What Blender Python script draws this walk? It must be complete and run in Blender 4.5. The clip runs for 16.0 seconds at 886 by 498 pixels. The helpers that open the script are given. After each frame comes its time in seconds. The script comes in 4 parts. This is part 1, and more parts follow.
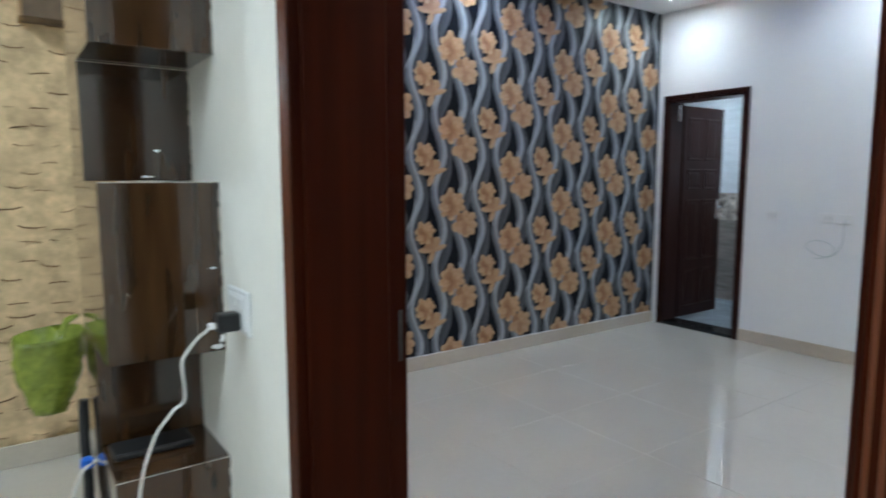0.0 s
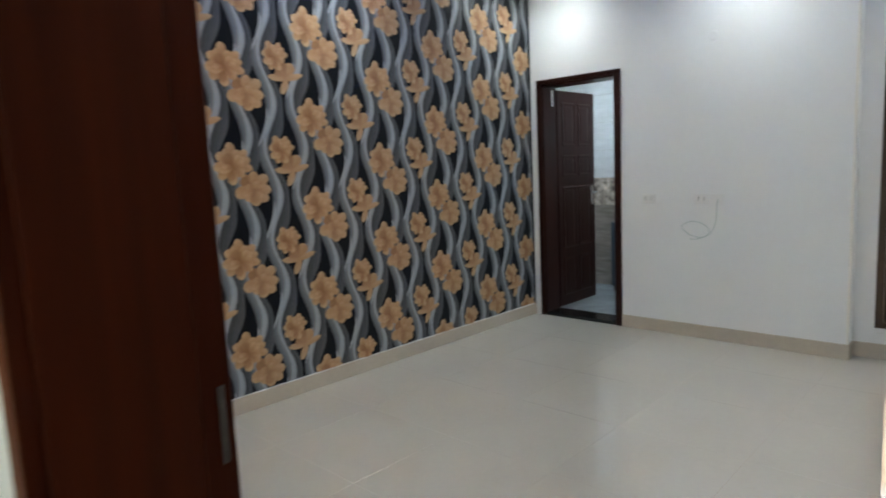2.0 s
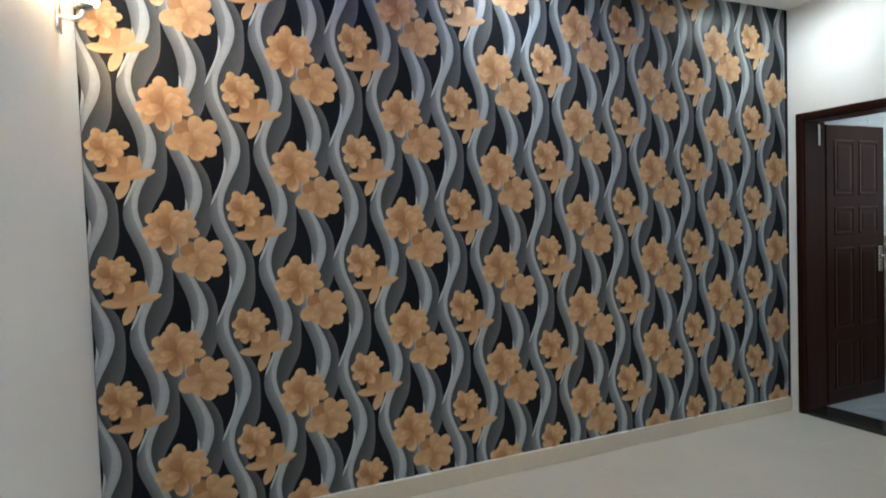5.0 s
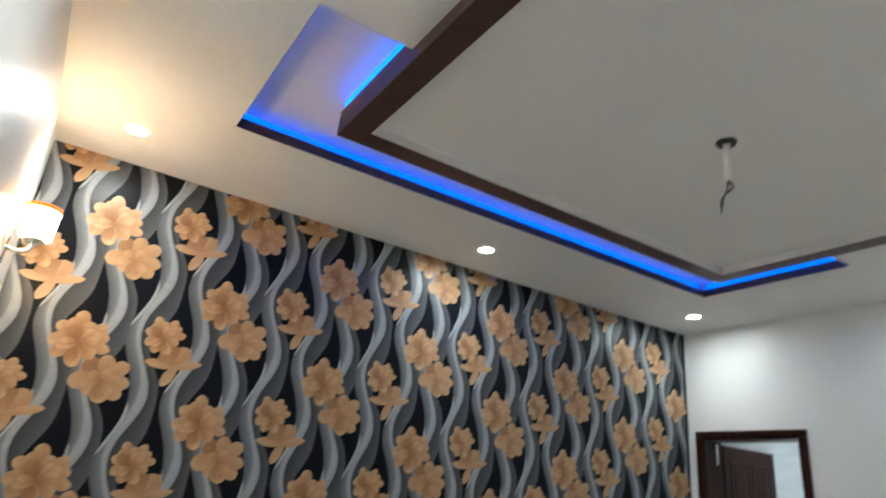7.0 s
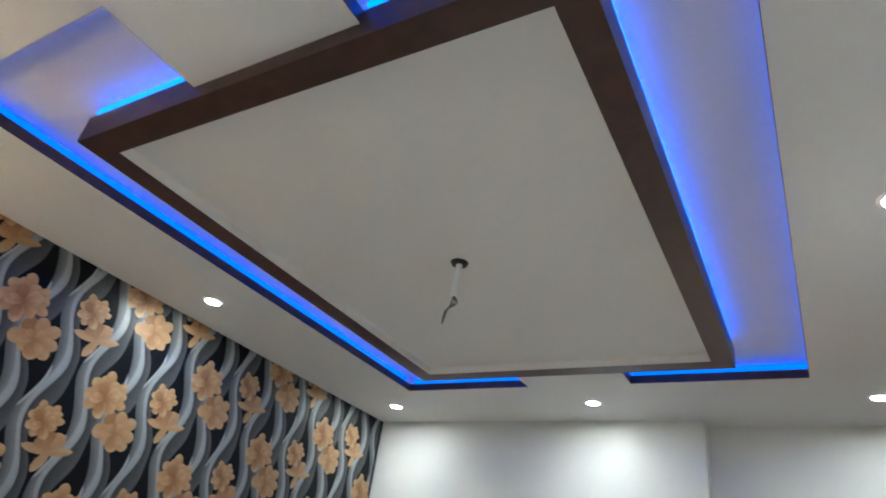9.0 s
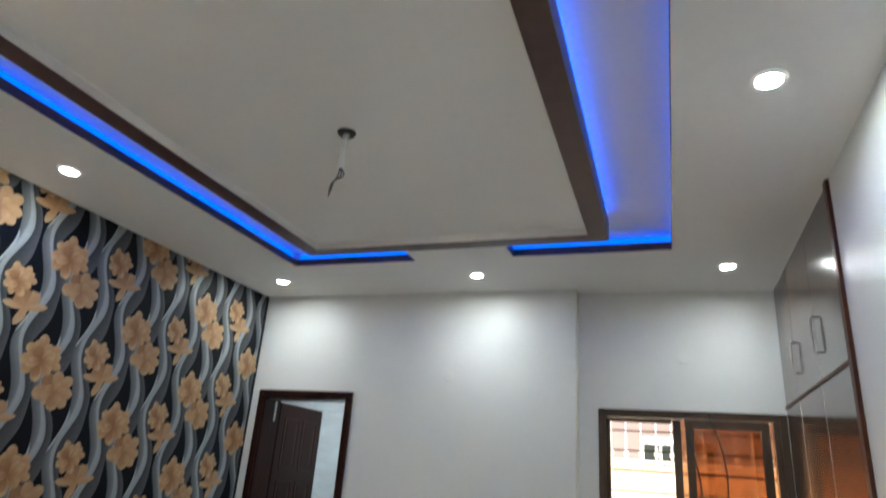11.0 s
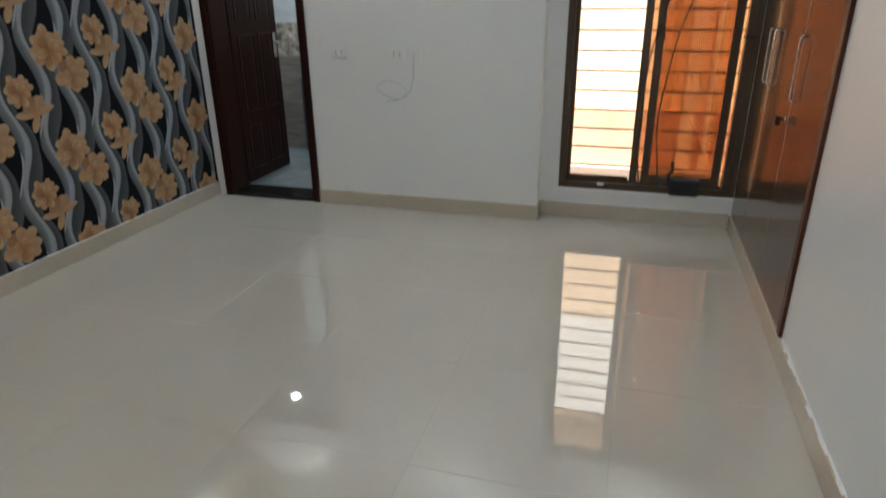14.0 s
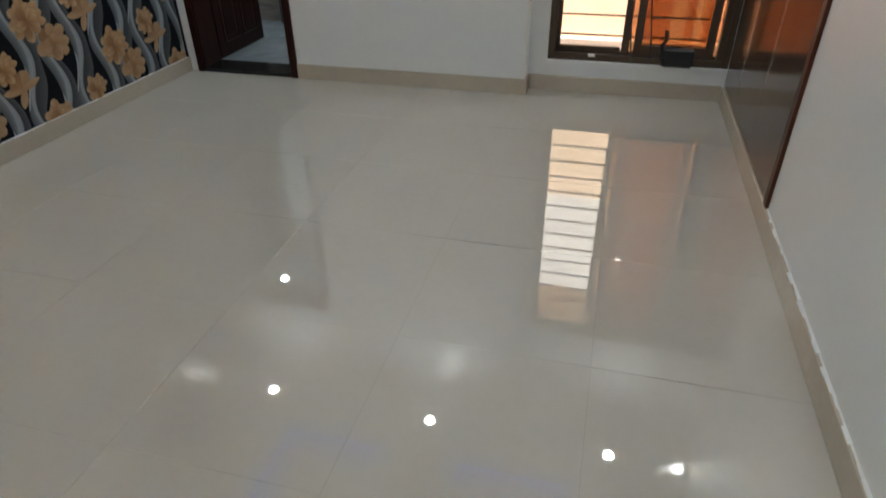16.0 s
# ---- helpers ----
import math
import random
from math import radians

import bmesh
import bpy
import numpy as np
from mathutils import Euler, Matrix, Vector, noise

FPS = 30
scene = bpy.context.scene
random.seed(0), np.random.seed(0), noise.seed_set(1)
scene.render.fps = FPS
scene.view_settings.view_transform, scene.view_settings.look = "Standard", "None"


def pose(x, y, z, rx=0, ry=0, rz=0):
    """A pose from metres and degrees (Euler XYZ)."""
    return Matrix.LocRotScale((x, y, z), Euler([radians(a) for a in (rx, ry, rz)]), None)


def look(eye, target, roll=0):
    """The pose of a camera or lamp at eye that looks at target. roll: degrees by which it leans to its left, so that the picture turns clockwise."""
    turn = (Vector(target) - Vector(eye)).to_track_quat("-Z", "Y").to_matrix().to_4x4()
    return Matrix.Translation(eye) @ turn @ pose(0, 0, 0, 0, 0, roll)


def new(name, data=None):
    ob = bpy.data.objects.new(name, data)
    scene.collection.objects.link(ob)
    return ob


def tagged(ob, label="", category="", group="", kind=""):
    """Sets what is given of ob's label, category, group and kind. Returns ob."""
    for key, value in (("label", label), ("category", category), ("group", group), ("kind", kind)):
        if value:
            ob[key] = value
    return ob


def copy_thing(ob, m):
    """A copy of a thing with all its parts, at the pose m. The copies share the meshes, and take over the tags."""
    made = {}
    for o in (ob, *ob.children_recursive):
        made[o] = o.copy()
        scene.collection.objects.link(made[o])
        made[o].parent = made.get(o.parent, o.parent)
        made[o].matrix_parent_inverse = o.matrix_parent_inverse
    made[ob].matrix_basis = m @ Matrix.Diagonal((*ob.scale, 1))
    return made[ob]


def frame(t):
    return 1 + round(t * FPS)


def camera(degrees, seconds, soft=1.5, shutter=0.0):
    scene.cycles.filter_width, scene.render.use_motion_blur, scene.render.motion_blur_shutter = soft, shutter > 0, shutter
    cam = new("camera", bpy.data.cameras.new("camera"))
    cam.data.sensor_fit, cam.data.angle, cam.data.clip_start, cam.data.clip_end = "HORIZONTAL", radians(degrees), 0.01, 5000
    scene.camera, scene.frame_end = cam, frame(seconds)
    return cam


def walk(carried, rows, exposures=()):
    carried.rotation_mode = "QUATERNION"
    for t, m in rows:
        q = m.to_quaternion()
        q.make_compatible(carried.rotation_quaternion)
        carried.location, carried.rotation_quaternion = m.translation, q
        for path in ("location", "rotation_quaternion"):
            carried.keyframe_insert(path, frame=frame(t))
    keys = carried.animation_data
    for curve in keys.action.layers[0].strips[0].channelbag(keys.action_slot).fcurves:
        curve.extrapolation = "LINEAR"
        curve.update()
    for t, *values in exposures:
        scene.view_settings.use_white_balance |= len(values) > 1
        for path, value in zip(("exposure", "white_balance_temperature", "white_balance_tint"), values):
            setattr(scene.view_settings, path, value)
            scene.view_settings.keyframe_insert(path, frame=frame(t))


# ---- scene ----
cam = camera(71.0, 16.0, soft=1.75, shutter=0.5)
PATH = [
    (0, (0.184, 0.059, 1.366), (1.329, 1.682, 1.14), -0.1),
    (0.5, (0.199, 0.085, 1.362), (1.567, 1.528, 1.149), -0.2),
    (1, (0.196, 0.123, 1.356), (1.640, 1.485, 1.111), -0.4),
    (1.2, (0.235, 0.172, 1.352), (1.679, 1.530, 1.098), -0.9),
    (1.5, (0.31, 0.247, 1.35), (1.713, 1.652, 1.105), -1.9),
    (1.8, (0.417, 0.331, 1.358), (1.809, 1.748, 1.125), -2.3),
    (2, (0.495, 0.398, 1.367), (1.933, 1.764, 1.114), -2.6),
    (2.5, (0.647, 0.572, 1.377), (2.175, 1.839, 1.13), -4.4),
    (3, (0.757, 0.632, 1.339), (2.145, 2.06, 1.158), -4.1),
    (3.5, (0.916, 0.638, 1.344), (2.034, 2.284, 1.152), -2.3),
    (3.7, (0.966, 0.634, 1.353), (1.969, 2.352, 1.141), -1.8),
    (5.8, (1.138, 0.687, 1.484), (1.893, 2.527, 1.693), -2.0),
    (6, (1.122, 0.672, 1.497), (1.874, 2.497, 1.824), -1.1),
    (6.5, (1.09, 0.672, 1.522), (1.942, 2.406, 2.038), 1.4),
    (7, (1.053, 0.656, 1.549), (2.025, 2.25, 2.266), 5.5),
    (7.5, (1.026, 0.641, 1.563), (2.12, 2.096, 2.39), 7.3),
    (8, (1.005, 0.635, 1.574), (2.245, 1.875, 2.536), 8.9),
    (8.5, (0.996, 0.631, 1.58), (2.35, 1.69, 2.603), 9.4),
    (10.8, (1.036, 0.661, 1.594), (2.766, 1.315, 2.355), 4.6),
    (11, (1.052, 0.66, 1.59), (2.812, 1.322, 2.27), 4.4),
    (11.5, (1.093, 0.664, 1.572), (2.922, 1.336, 2.022), 3.0),
    (12, (1.122, 0.678, 1.551), (2.998, 1.33, 1.782), 2.4),
    (12.5, (1.14, 0.689, 1.556), (3.04, 1.313, 1.53), 1.2),
    (13, (1.188, 0.668, 1.521), (3.07, 1.276, 1.226), 0.4),
    (13.5, (1.196, 0.677, 1.436), (3.045, 1.241, 0.924), -0.1),
    (14, (1.205, 0.688, 1.407), (2.981, 1.219, 0.655), -0.7),
    (14.5, (1.21, 0.69, 1.373), (2.923, 1.191, 0.471), -0.7),
    (15, (1.214, 0.699, 1.348), (2.823, 1.166, 0.256), -1.0),
    (15.5, (1.221, 0.694, 1.325), (2.807, 1.115, 0.183), -0.6),
    (16, (1.223, 0.705, 1.354), (2.847, 1.146, 0.273), -0.8),
]
walk(cam, [(t, look(eye, target, roll)) for t, eye, target, roll in PATH],
     exposures=[(0, 2.18, 5700, 6), (0.5, 2.38, 5950, 5), (1.0, 2.32, 6230, 6), (1.2, 2.24, 6270, 6), (1.5, 2.08, 6300, 6), (2, 2.16, 6320, 5), (3.5, 2.32, 6420, 3),
                (6, 2.12, 6450, 3), (7, 1.92, 6450, 3), (8.5, 1.93, 6450, 3), (11, 1.82, 6450, 4), (12, 1.80, 6450, 5), (13.5, 1.80, 6500, 5), (14.5, 1.80, 6550, 4), (16, 1.72, 6550, 5)])

# ---- world, sun, exposure ----
world = bpy.data.worlds.new("sky")
scene.world = world
world.use_nodes = True
wn = world.node_tree
sky = wn.nodes.new("ShaderNodeTexSky")
sky.sky_type = "NISHITA"
sky.sun_disc = False
sky.air_density, sky.dust_density, sky.ozone_density = 1.0, 3.0, 0.5
sky.sun_elevation = radians(66)
sky.sun_rotation = radians(-90)
wn.nodes["Background"].inputs["Strength"].default_value = 0.10
wn.links.new(sky.outputs["Color"], wn.nodes["Background"].inputs["Color"])
sun_data = bpy.data.lights.new("sun", "SUN")
sun_data.energy = 5.0
sun_data.angle = radians(0.5)
sun_data.color = (1.0, 0.94, 0.86)
sun = new("sun", sun_data)
sun.matrix_world = look((-4, 0.4, 9), (-4 + math.cos(radians(66)), 0.45, 9 - math.sin(radians(66))))

# ---- measures of the place ----
WEST, EAST, RECESS = 0.828, 5.2, 5.33
SOUTH, NORTH = 0.0, 3.7
HALL = 0.668
CEIL = 2.845
STEP_Y = 1.222
DOWN = [(1.12, 3.33), (2.99, 3.36), (4.81, 3.32), (4.81, 1.82), (4.81, 0.30), (2.95, 0.31), (1.12, 0.31), (1.12, 1.82)]


# ---- materials ----
def mat(name, color, rough=0.5, metal=0.0, spec=0.5, grain=0.0, grain_scale=40.0, stain_sheen=0.0, stain_sheen_scale=2.0,
        bump=0.0, bump_scale=60.0, stretch=(1, 1, 1), coat=0.0, rough_var=0.0):
    """A surface with fine grain, broad stains or painted sheen bands, and a fine relief, at real size."""
    m = bpy.data.materials.new(name)
    m.use_nodes = True
    nt = m.node_tree
    b = nt.nodes["Principled BSDF"]
    b.inputs["Base Color"].default_value = (*color, 1)
    b.inputs["Roughness"].default_value = rough
    b.inputs["Metallic"].default_value = metal
    b.inputs["Specular IOR Level"].default_value = spec
    b.inputs["Coat Weight"].default_value = coat
    b.inputs["Coat Roughness"].default_value = 0.06
    geo = nt.nodes.new("ShaderNodeNewGeometry")
    mp = nt.nodes.new("ShaderNodeMapping")
    mp.inputs["Scale"].default_value = stretch
    nt.links.new(geo.outputs["Position"], mp.inputs["Vector"])

    def noise_tex(scale, detail=4):
        n = nt.nodes.new("ShaderNodeTexNoise")
        n.inputs["Scale"].default_value = scale
        n.inputs["Detail"].default_value = detail
        nt.links.new(mp.outputs["Vector"], n.inputs["Vector"])
        return n.outputs["Fac"]

    last = None
    for amount, scale in ((grain, grain_scale), (stain_sheen, stain_sheen_scale)):
        if amount <= 0:
            continue
        r = nt.nodes.new("ShaderNodeMapRange")
        r.inputs["From Min"].default_value = 0.3
        r.inputs["From Max"].default_value = 0.7
        r.inputs["To Min"].default_value = 1 - amount
        r.inputs["To Max"].default_value = 1 + amount
        nt.links.new(noise_tex(scale), r.inputs["Value"])
        mix = nt.nodes.new("ShaderNodeVectorMath")
        mix.operation = "MULTIPLY"
        if last is None:
            mix.inputs[0].default_value = color
        else:
            nt.links.new(last, mix.inputs[0])
        nt.links.new(r.outputs["Result"], mix.inputs[1])
        last = mix.outputs["Vector"]
    if last is not None:
        nt.links.new(last, b.inputs["Base Color"])
    if rough_var > 0:
        r = nt.nodes.new("ShaderNodeMapRange")
        r.inputs["From Min"].default_value = 0.3
        r.inputs["From Max"].default_value = 0.7
        r.inputs["To Min"].default_value = max(0.0, rough - rough_var)
        r.inputs["To Max"].default_value = rough + rough_var
        nt.links.new(noise_tex(3.0), r.inputs["Value"])
        nt.links.new(r.outputs["Result"], b.inputs["Roughness"])
    if bump > 0:
        bp = nt.nodes.new("ShaderNodeBump")
        bp.inputs["Strength"].default_value = 1.0
        bp.inputs["Distance"].default_value = bump
        nt.links.new(noise_tex(bump_scale), bp.inputs["Height"])
        nt.links.new(bp.outputs["Normal"], b.inputs["Normal"])
    return m


def glow(name, color, strength, base=(0.8, 0.8, 0.8)):
    m = bpy.data.materials.new(name)
    m.use_nodes = True
    b = m.node_tree.nodes["Principled BSDF"]
    b.inputs["Base Color"].default_value = (*base, 1)
    b.inputs["Emission Color"].default_value = (*color, 1)
    b.inputs["Emission Strength"].default_value = strength
    return m


def ramp_mat(name, stops, rough=0.45, lines=0.0, spec=0.5, grain=0.06):
    """A print whose colour runs along the u of the mesh, with fine lines where wanted."""
    m = bpy.data.materials.new(name)
    m.use_nodes = True
    nt = m.node_tree
    b = nt.nodes["Principled BSDF"]
    b.inputs["Roughness"].default_value = rough
    b.inputs["Specular IOR Level"].default_value = spec
    uv = nt.nodes.new("ShaderNodeUVMap")
    sep = nt.nodes.new("ShaderNodeSeparateXYZ")
    nt.links.new(uv.outputs["UV"], sep.inputs["Vector"])
    cr = nt.nodes.new("ShaderNodeValToRGB")
    while len(cr.color_ramp.elements) < len(stops):
        cr.color_ramp.elements.new(0.5)
    for e, (p, c) in zip(cr.color_ramp.elements, stops):
        e.position, e.color = p, (*c, 1)
    nt.links.new(sep.outputs["X"], cr.inputs["Fac"])
    geo = nt.nodes.new("ShaderNodeNewGeometry")
    n = nt.nodes.new("ShaderNodeTexNoise")
    n.inputs["Scale"].default_value = 55
    nt.links.new(geo.outputs["Position"], n.inputs["Vector"])
    r = nt.nodes.new("ShaderNodeMapRange")
    r.inputs["From Min"].default_value = 0.3
    r.inputs["From Max"].default_value = 0.7
    r.inputs["To Min"].default_value = 1 - grain
    r.inputs["To Max"].default_value = 1 + grain
    nt.links.new(n.outputs["Fac"], r.inputs["Value"])
    mul = nt.nodes.new("ShaderNodeVectorMath")
    mul.operation = "MULTIPLY"
    nt.links.new(cr.outputs["Color"], mul.inputs[0])
    nt.links.new(r.outputs["Result"], mul.inputs[1])
    out = mul.outputs["Vector"]
    if lines > 0:
        w = nt.nodes.new("ShaderNodeMath")
        w.operation = "MULTIPLY"
        w.inputs[1].default_value = 56.0
        nt.links.new(sep.outputs["X"], w.inputs[0])
        s = nt.nodes.new("ShaderNodeMath")
        s.operation = "SINE"
        nt.links.new(w.outputs[0], s.inputs[0])
        r2 = nt.nodes.new("ShaderNodeMapRange")
        r2.inputs["From Min"].default_value = -1
        r2.inputs["From Max"].default_value = 1
        r2.inputs["To Min"].default_value = 1 - lines
        r2.inputs["To Max"].default_value = 1 + lines
        nt.links.new(s.outputs[0], r2.inputs["Value"])
        m2 = nt.nodes.new("ShaderNodeVectorMath")
        m2.operation = "MULTIPLY"
        nt.links.new(out, m2.inputs[0])
        nt.links.new(r2.outputs["Result"], m2.inputs[1])
        out = m2.outputs["Vector"]
    nt.links.new(out, b.inputs["Base Color"])
    return m


def tinted_glass(name, color, rough=0.0):
    m = bpy.data.materials.new(name)
    m.use_nodes = True
    nt = m.node_tree
    for n in list(nt.nodes):
        nt.nodes.remove(n)
    out = nt.nodes.new("ShaderNodeOutputMaterial")
    tr = nt.nodes.new("ShaderNodeBsdfTransparent")
    tr.inputs["Color"].default_value = (*color, 1)
    gl = nt.nodes.new("ShaderNodeBsdfGlossy")
    gl.inputs["Roughness"].default_value = rough
    fr = nt.nodes.new("ShaderNodeFresnel")
    fr.inputs["IOR"].default_value = 1.5
    mx = nt.nodes.new("ShaderNodeMixShader")
    nt.links.new(fr.outputs["Fac"], mx.inputs["Fac"])
    nt.links.new(tr.outputs["BSDF"], mx.inputs[1])
    nt.links.new(gl.outputs["BSDF"], mx.inputs[2])
    nt.links.new(mx.outputs["Shader"], out.inputs["Surface"])
    return m


PAINT = mat("wall_paint", (0.80, 0.806, 0.808), 0.38, grain=0.008, grain_scale=25, stain_sheen=0.01, stain_sheen_scale=1.3, bump=0.0003, bump_scale=60, rough_var=0.012)
CREAM = mat("hall_paint", (0.80, 0.772, 0.705), 0.42, grain=0.015, grain_scale=25, stain_sheen=0.025, stain_sheen_scale=1.5, bump=0.0006, bump_scale=90)
PLASTER = mat("ceiling_paint", (0.81, 0.80, 0.79), 0.6, grain=0.01, grain_scale=30, stain_sheen=0.02, stain_sheen_scale=1.2, bump=0.0004, bump_scale=70)
TILE = mat("floor_tile", (0.525, 0.49, 0.437), 0.016, spec=1.0, grain=0.012, grain_scale=30, stain_sheen=0.03, stain_sheen_scale=1.4, bump=0.000006, bump_scale=4, rough_var=0.006)
TILE.node_tree.nodes["Principled BSDF"].inputs["IOR"].default_value = 1.70
GROUT = mat("grout", (0.38, 0.34, 0.285), 0.8, grain=0.1)
SKIRT = mat("skirting_tile", (0.53, 0.465, 0.38), 0.16, grain=0.03, grain_scale=30, stain_sheen=0.05, stain_sheen_scale=2)
MAHOG = mat("dark_mahogany", (0.028, 0.0048, 0.0013), 0.45, spec=0.05, grain=0.3, grain_scale=18, stain_sheen=0.15, stain_sheen_scale=2, stretch=(1, 1, 0.06), bump=0.0002, bump_scale=40)
FRAMEW = mat("brown_mahogany", (0.092, 0.026, 0.0095), 0.30, spec=0.22, grain=0.25, grain_scale=20, stain_sheen=0.12, stain_sheen_scale=2, stretch=(1, 1, 0.06), coat=0.05, bump=0.0002, bump_scale=40)
ESPRESSO = mat("espresso_door", (0.027, 0.0082, 0.0060), 0.28, spec=0.16, grain=0.3, grain_scale=20, stain_sheen=0.1, stretch=(1, 1, 0.06), bump=0.0003, bump_scale=40)
BEAM = mat("beam_wood", (0.062, 0.027, 0.019), 0.4, grain=0.25, grain_scale=14, stain_sheen=0.1, bump=0.0002)
LAMIN = mat("wardrobe_laminate", (0.085, 0.050, 0.034), 0.15, coat=0.2, grain=0.28, grain_scale=22, stain_sheen=0.15, stretch=(1, 1, 0.04), spec=0.9, bump=0.00002, bump_scale=9)
# the strong upright bands paint mirrored reflections into the laminate colour
SHELFW = mat("shelf_laminate_painted_sheen", (0.044, 0.021, 0.0085), 0.10, grain=0.3, grain_scale=30, stain_sheen=0.45, stain_sheen_scale=7, stretch=(1, 1, 0.10), coat=0.6)
CHIP = mat("chipped_edge", (0.42, 0.39, 0.34), 0.8, grain=0.4, grain_scale=60)
CHROME = mat("chrome", (0.80, 0.80, 0.80), 0.26, metal=1.0, grain=0.03)
BRONZE = mat("bronze_aluminium", (0.080, 0.052, 0.035), 0.32, metal=0.35, grain=0.1, stain_sheen=0.1)
BLACK = mat("black_plastic", (0.012, 0.012, 0.013), 0.4, grain=0.1)
WHITEP = mat("white_plastic", (0.79, 0.79, 0.78), 0.3, grain=0.02)
GREYC = mat("grey_cable", (0.44, 0.50, 0.49), 0.5, grain=0.05)
WIREW = mat("white_cable", (0.66, 0.64, 0.60), 0.45, grain=0.05)
STONE = mat("carved_stone", (0.58, 0.42, 0.235), 0.75, grain=0.12, grain_scale=28, stain_sheen=0.22, stain_sheen_scale=7, bump=0.005, bump_scale=18)
# dark brown of the strokes that paint recess shade onto the stone
STONE_SHADE = mat("painted_stone_shade", (0.16, 0.085, 0.035), 0.9, grain=0.3, grain_scale=40)
STONEJ = mat("stone_joint", (0.50, 0.35, 0.18), 0.85, grain=0.2, stain_sheen=0.2, stain_sheen_scale=6)
GREEN = mat("green_film", (0.20, 0.235, 0.028), 0.25, grain=0.3, grain_scale=30, stain_sheen=0.35, stain_sheen_scale=12, bump=0.002, bump_scale=40)
BLUEP = mat("blue_plastic", (0.02, 0.13, 0.62), 0.35, grain=0.05)
THRESH = mat("black_granite", (0.016, 0.016, 0.017), 0.2, grain=0.4, grain_scale=200)
BTILE = mat("bath_wall_tile", (0.60, 0.61, 0.61), 0.12, grain=0.04, grain_scale=6, stain_sheen=0.05, stain_sheen_scale=3, stretch=(1, 1, 5))
BTILE2 = mat("bath_lower_tile", (0.25, 0.215, 0.185), 0.18, grain=0.2, grain_scale=5, stain_sheen=0.15, stain_sheen_scale=2, stretch=(1, 1, 7))
BDECO = mat("bath_decor_tile", (0.36, 0.30, 0.25), 0.2, grain=0.75, grain_scale=13, stain_sheen=0.3, stain_sheen_scale=22)
BFLOOR = mat("bath_floor_tile", (0.29, 0.32, 0.345), 0.2, grain=0.08, grain_scale=8, stain_sheen=0.1, stain_sheen_scale=2)
OUTWALL = mat("yard_paint", (0.86, 0.66, 0.47), 0.8, grain=0.06, grain_scale=20, stain_sheen=0.12, stain_sheen_scale=1.5, bump=0.001, bump_scale=60)
OUTPLINTH = mat("yard_plinth", (0.62, 0.38, 0.26), 0.8, grain=0.1, stain_sheen=0.12)
CONC = mat("yard_concrete", (0.42, 0.39, 0.35), 0.85, grain=0.12, stain_sheen=0.15, stain_sheen_scale=1.2, bump=0.002)
FACADE = mat("far_plaster", (0.29, 0.215, 0.195), 0.85, grain=0.06, stain_sheen=0.12, stain_sheen_scale=0.8)
DARKGL = mat("far_glass", (0.03, 0.035, 0.03), 0.3, spec=0.2)
IRONW = mat("white_iron", (0.76, 0.75, 0.72), 0.45, grain=0.04)
IRONB = mat("brown_iron", (0.10, 0.078, 0.06), 0.5, grain=0.15)
PAPER = mat("wallpaper_ground", (0.0045, 0.0055, 0.0085), 0.38, spec=0.12, grain=0.15, grain_scale=60, stain_sheen=0.15, stain_sheen_scale=3, bump=0.0002, bump_scale=250)
RIB_CORE = ramp_mat("ribbon_core", [(0.0, (0.30, 0.32, 0.35)), (0.5, (0.325, 0.35, 0.38)), (1.0, (0.27, 0.29, 0.32))], 0.34, lines=0.05, spec=0.4)
RIB_FOLD = ramp_mat("ribbon_fold", [(0.0, (0.42, 0.45, 0.48)), (1.0, (0.34, 0.365, 0.395))], 0.34, spec=0.4)
RIB_SOFT = ramp_mat("ribbon_soft", [(0.0, (0.085, 0.094, 0.106)), (0.35, (0.115, 0.126, 0.141)), (0.8, (0.175, 0.189, 0.207)), (1.0, (0.20, 0.215, 0.235))], 0.38, spec=0.35)
RIB_LINED = ramp_mat("ribbon_lined", [(0.0, (0.034, 0.037, 0.042)), (0.35, (0.050, 0.054, 0.060)), (1.0, (0.082, 0.088, 0.097))], 0.38, lines=0.42, spec=0.35)
PETAL = ramp_mat("petal_print", [(0.0, (0.25, 0.100, 0.034)), (0.25, (0.33, 0.165, 0.070)), (0.6, (0.46, 0.274, 0.140)), (1.0, (0.58, 0.388, 0.225))], 0.34, grain=0.05, spec=0.4)
PETAL2 = ramp_mat("pale_petal_print", [(0.0, (0.23, 0.098, 0.034)), (0.45, (0.42, 0.240, 0.118)), (1.0, (0.52, 0.340, 0.192))], 0.34, grain=0.05, spec=0.4)
LED = glow("blue_led", (0.0, 0.105, 1.0), 0.62, (0.01, 0.01, 0.03))
LED_IN = glow("bright_blue_led", (0.0, 0.105, 1.0), 1.5, (0.01, 0.01, 0.03))
LAMP = glow("downlight_glow", (0.945, 1.0, 0.99), 68.0)
BLAMP = glow("bath_downlight_glow", (0.82, 0.96, 1.08), 150.0)
HLAMP = glow("hall_downlight_glow", (0.90, 1.0, 1.03), 290.0)
SHADE = glow("warm_shade", (1.0, 0.66, 0.34), 13.0)
SHADE_RIM = glow("amber_rim", (1.0, 0.22, 0.02), 0.25, (0.55, 0.10, 0.005))
GLASS = tinted_glass("bronze_glass", (0.65, 0.495, 0.375))


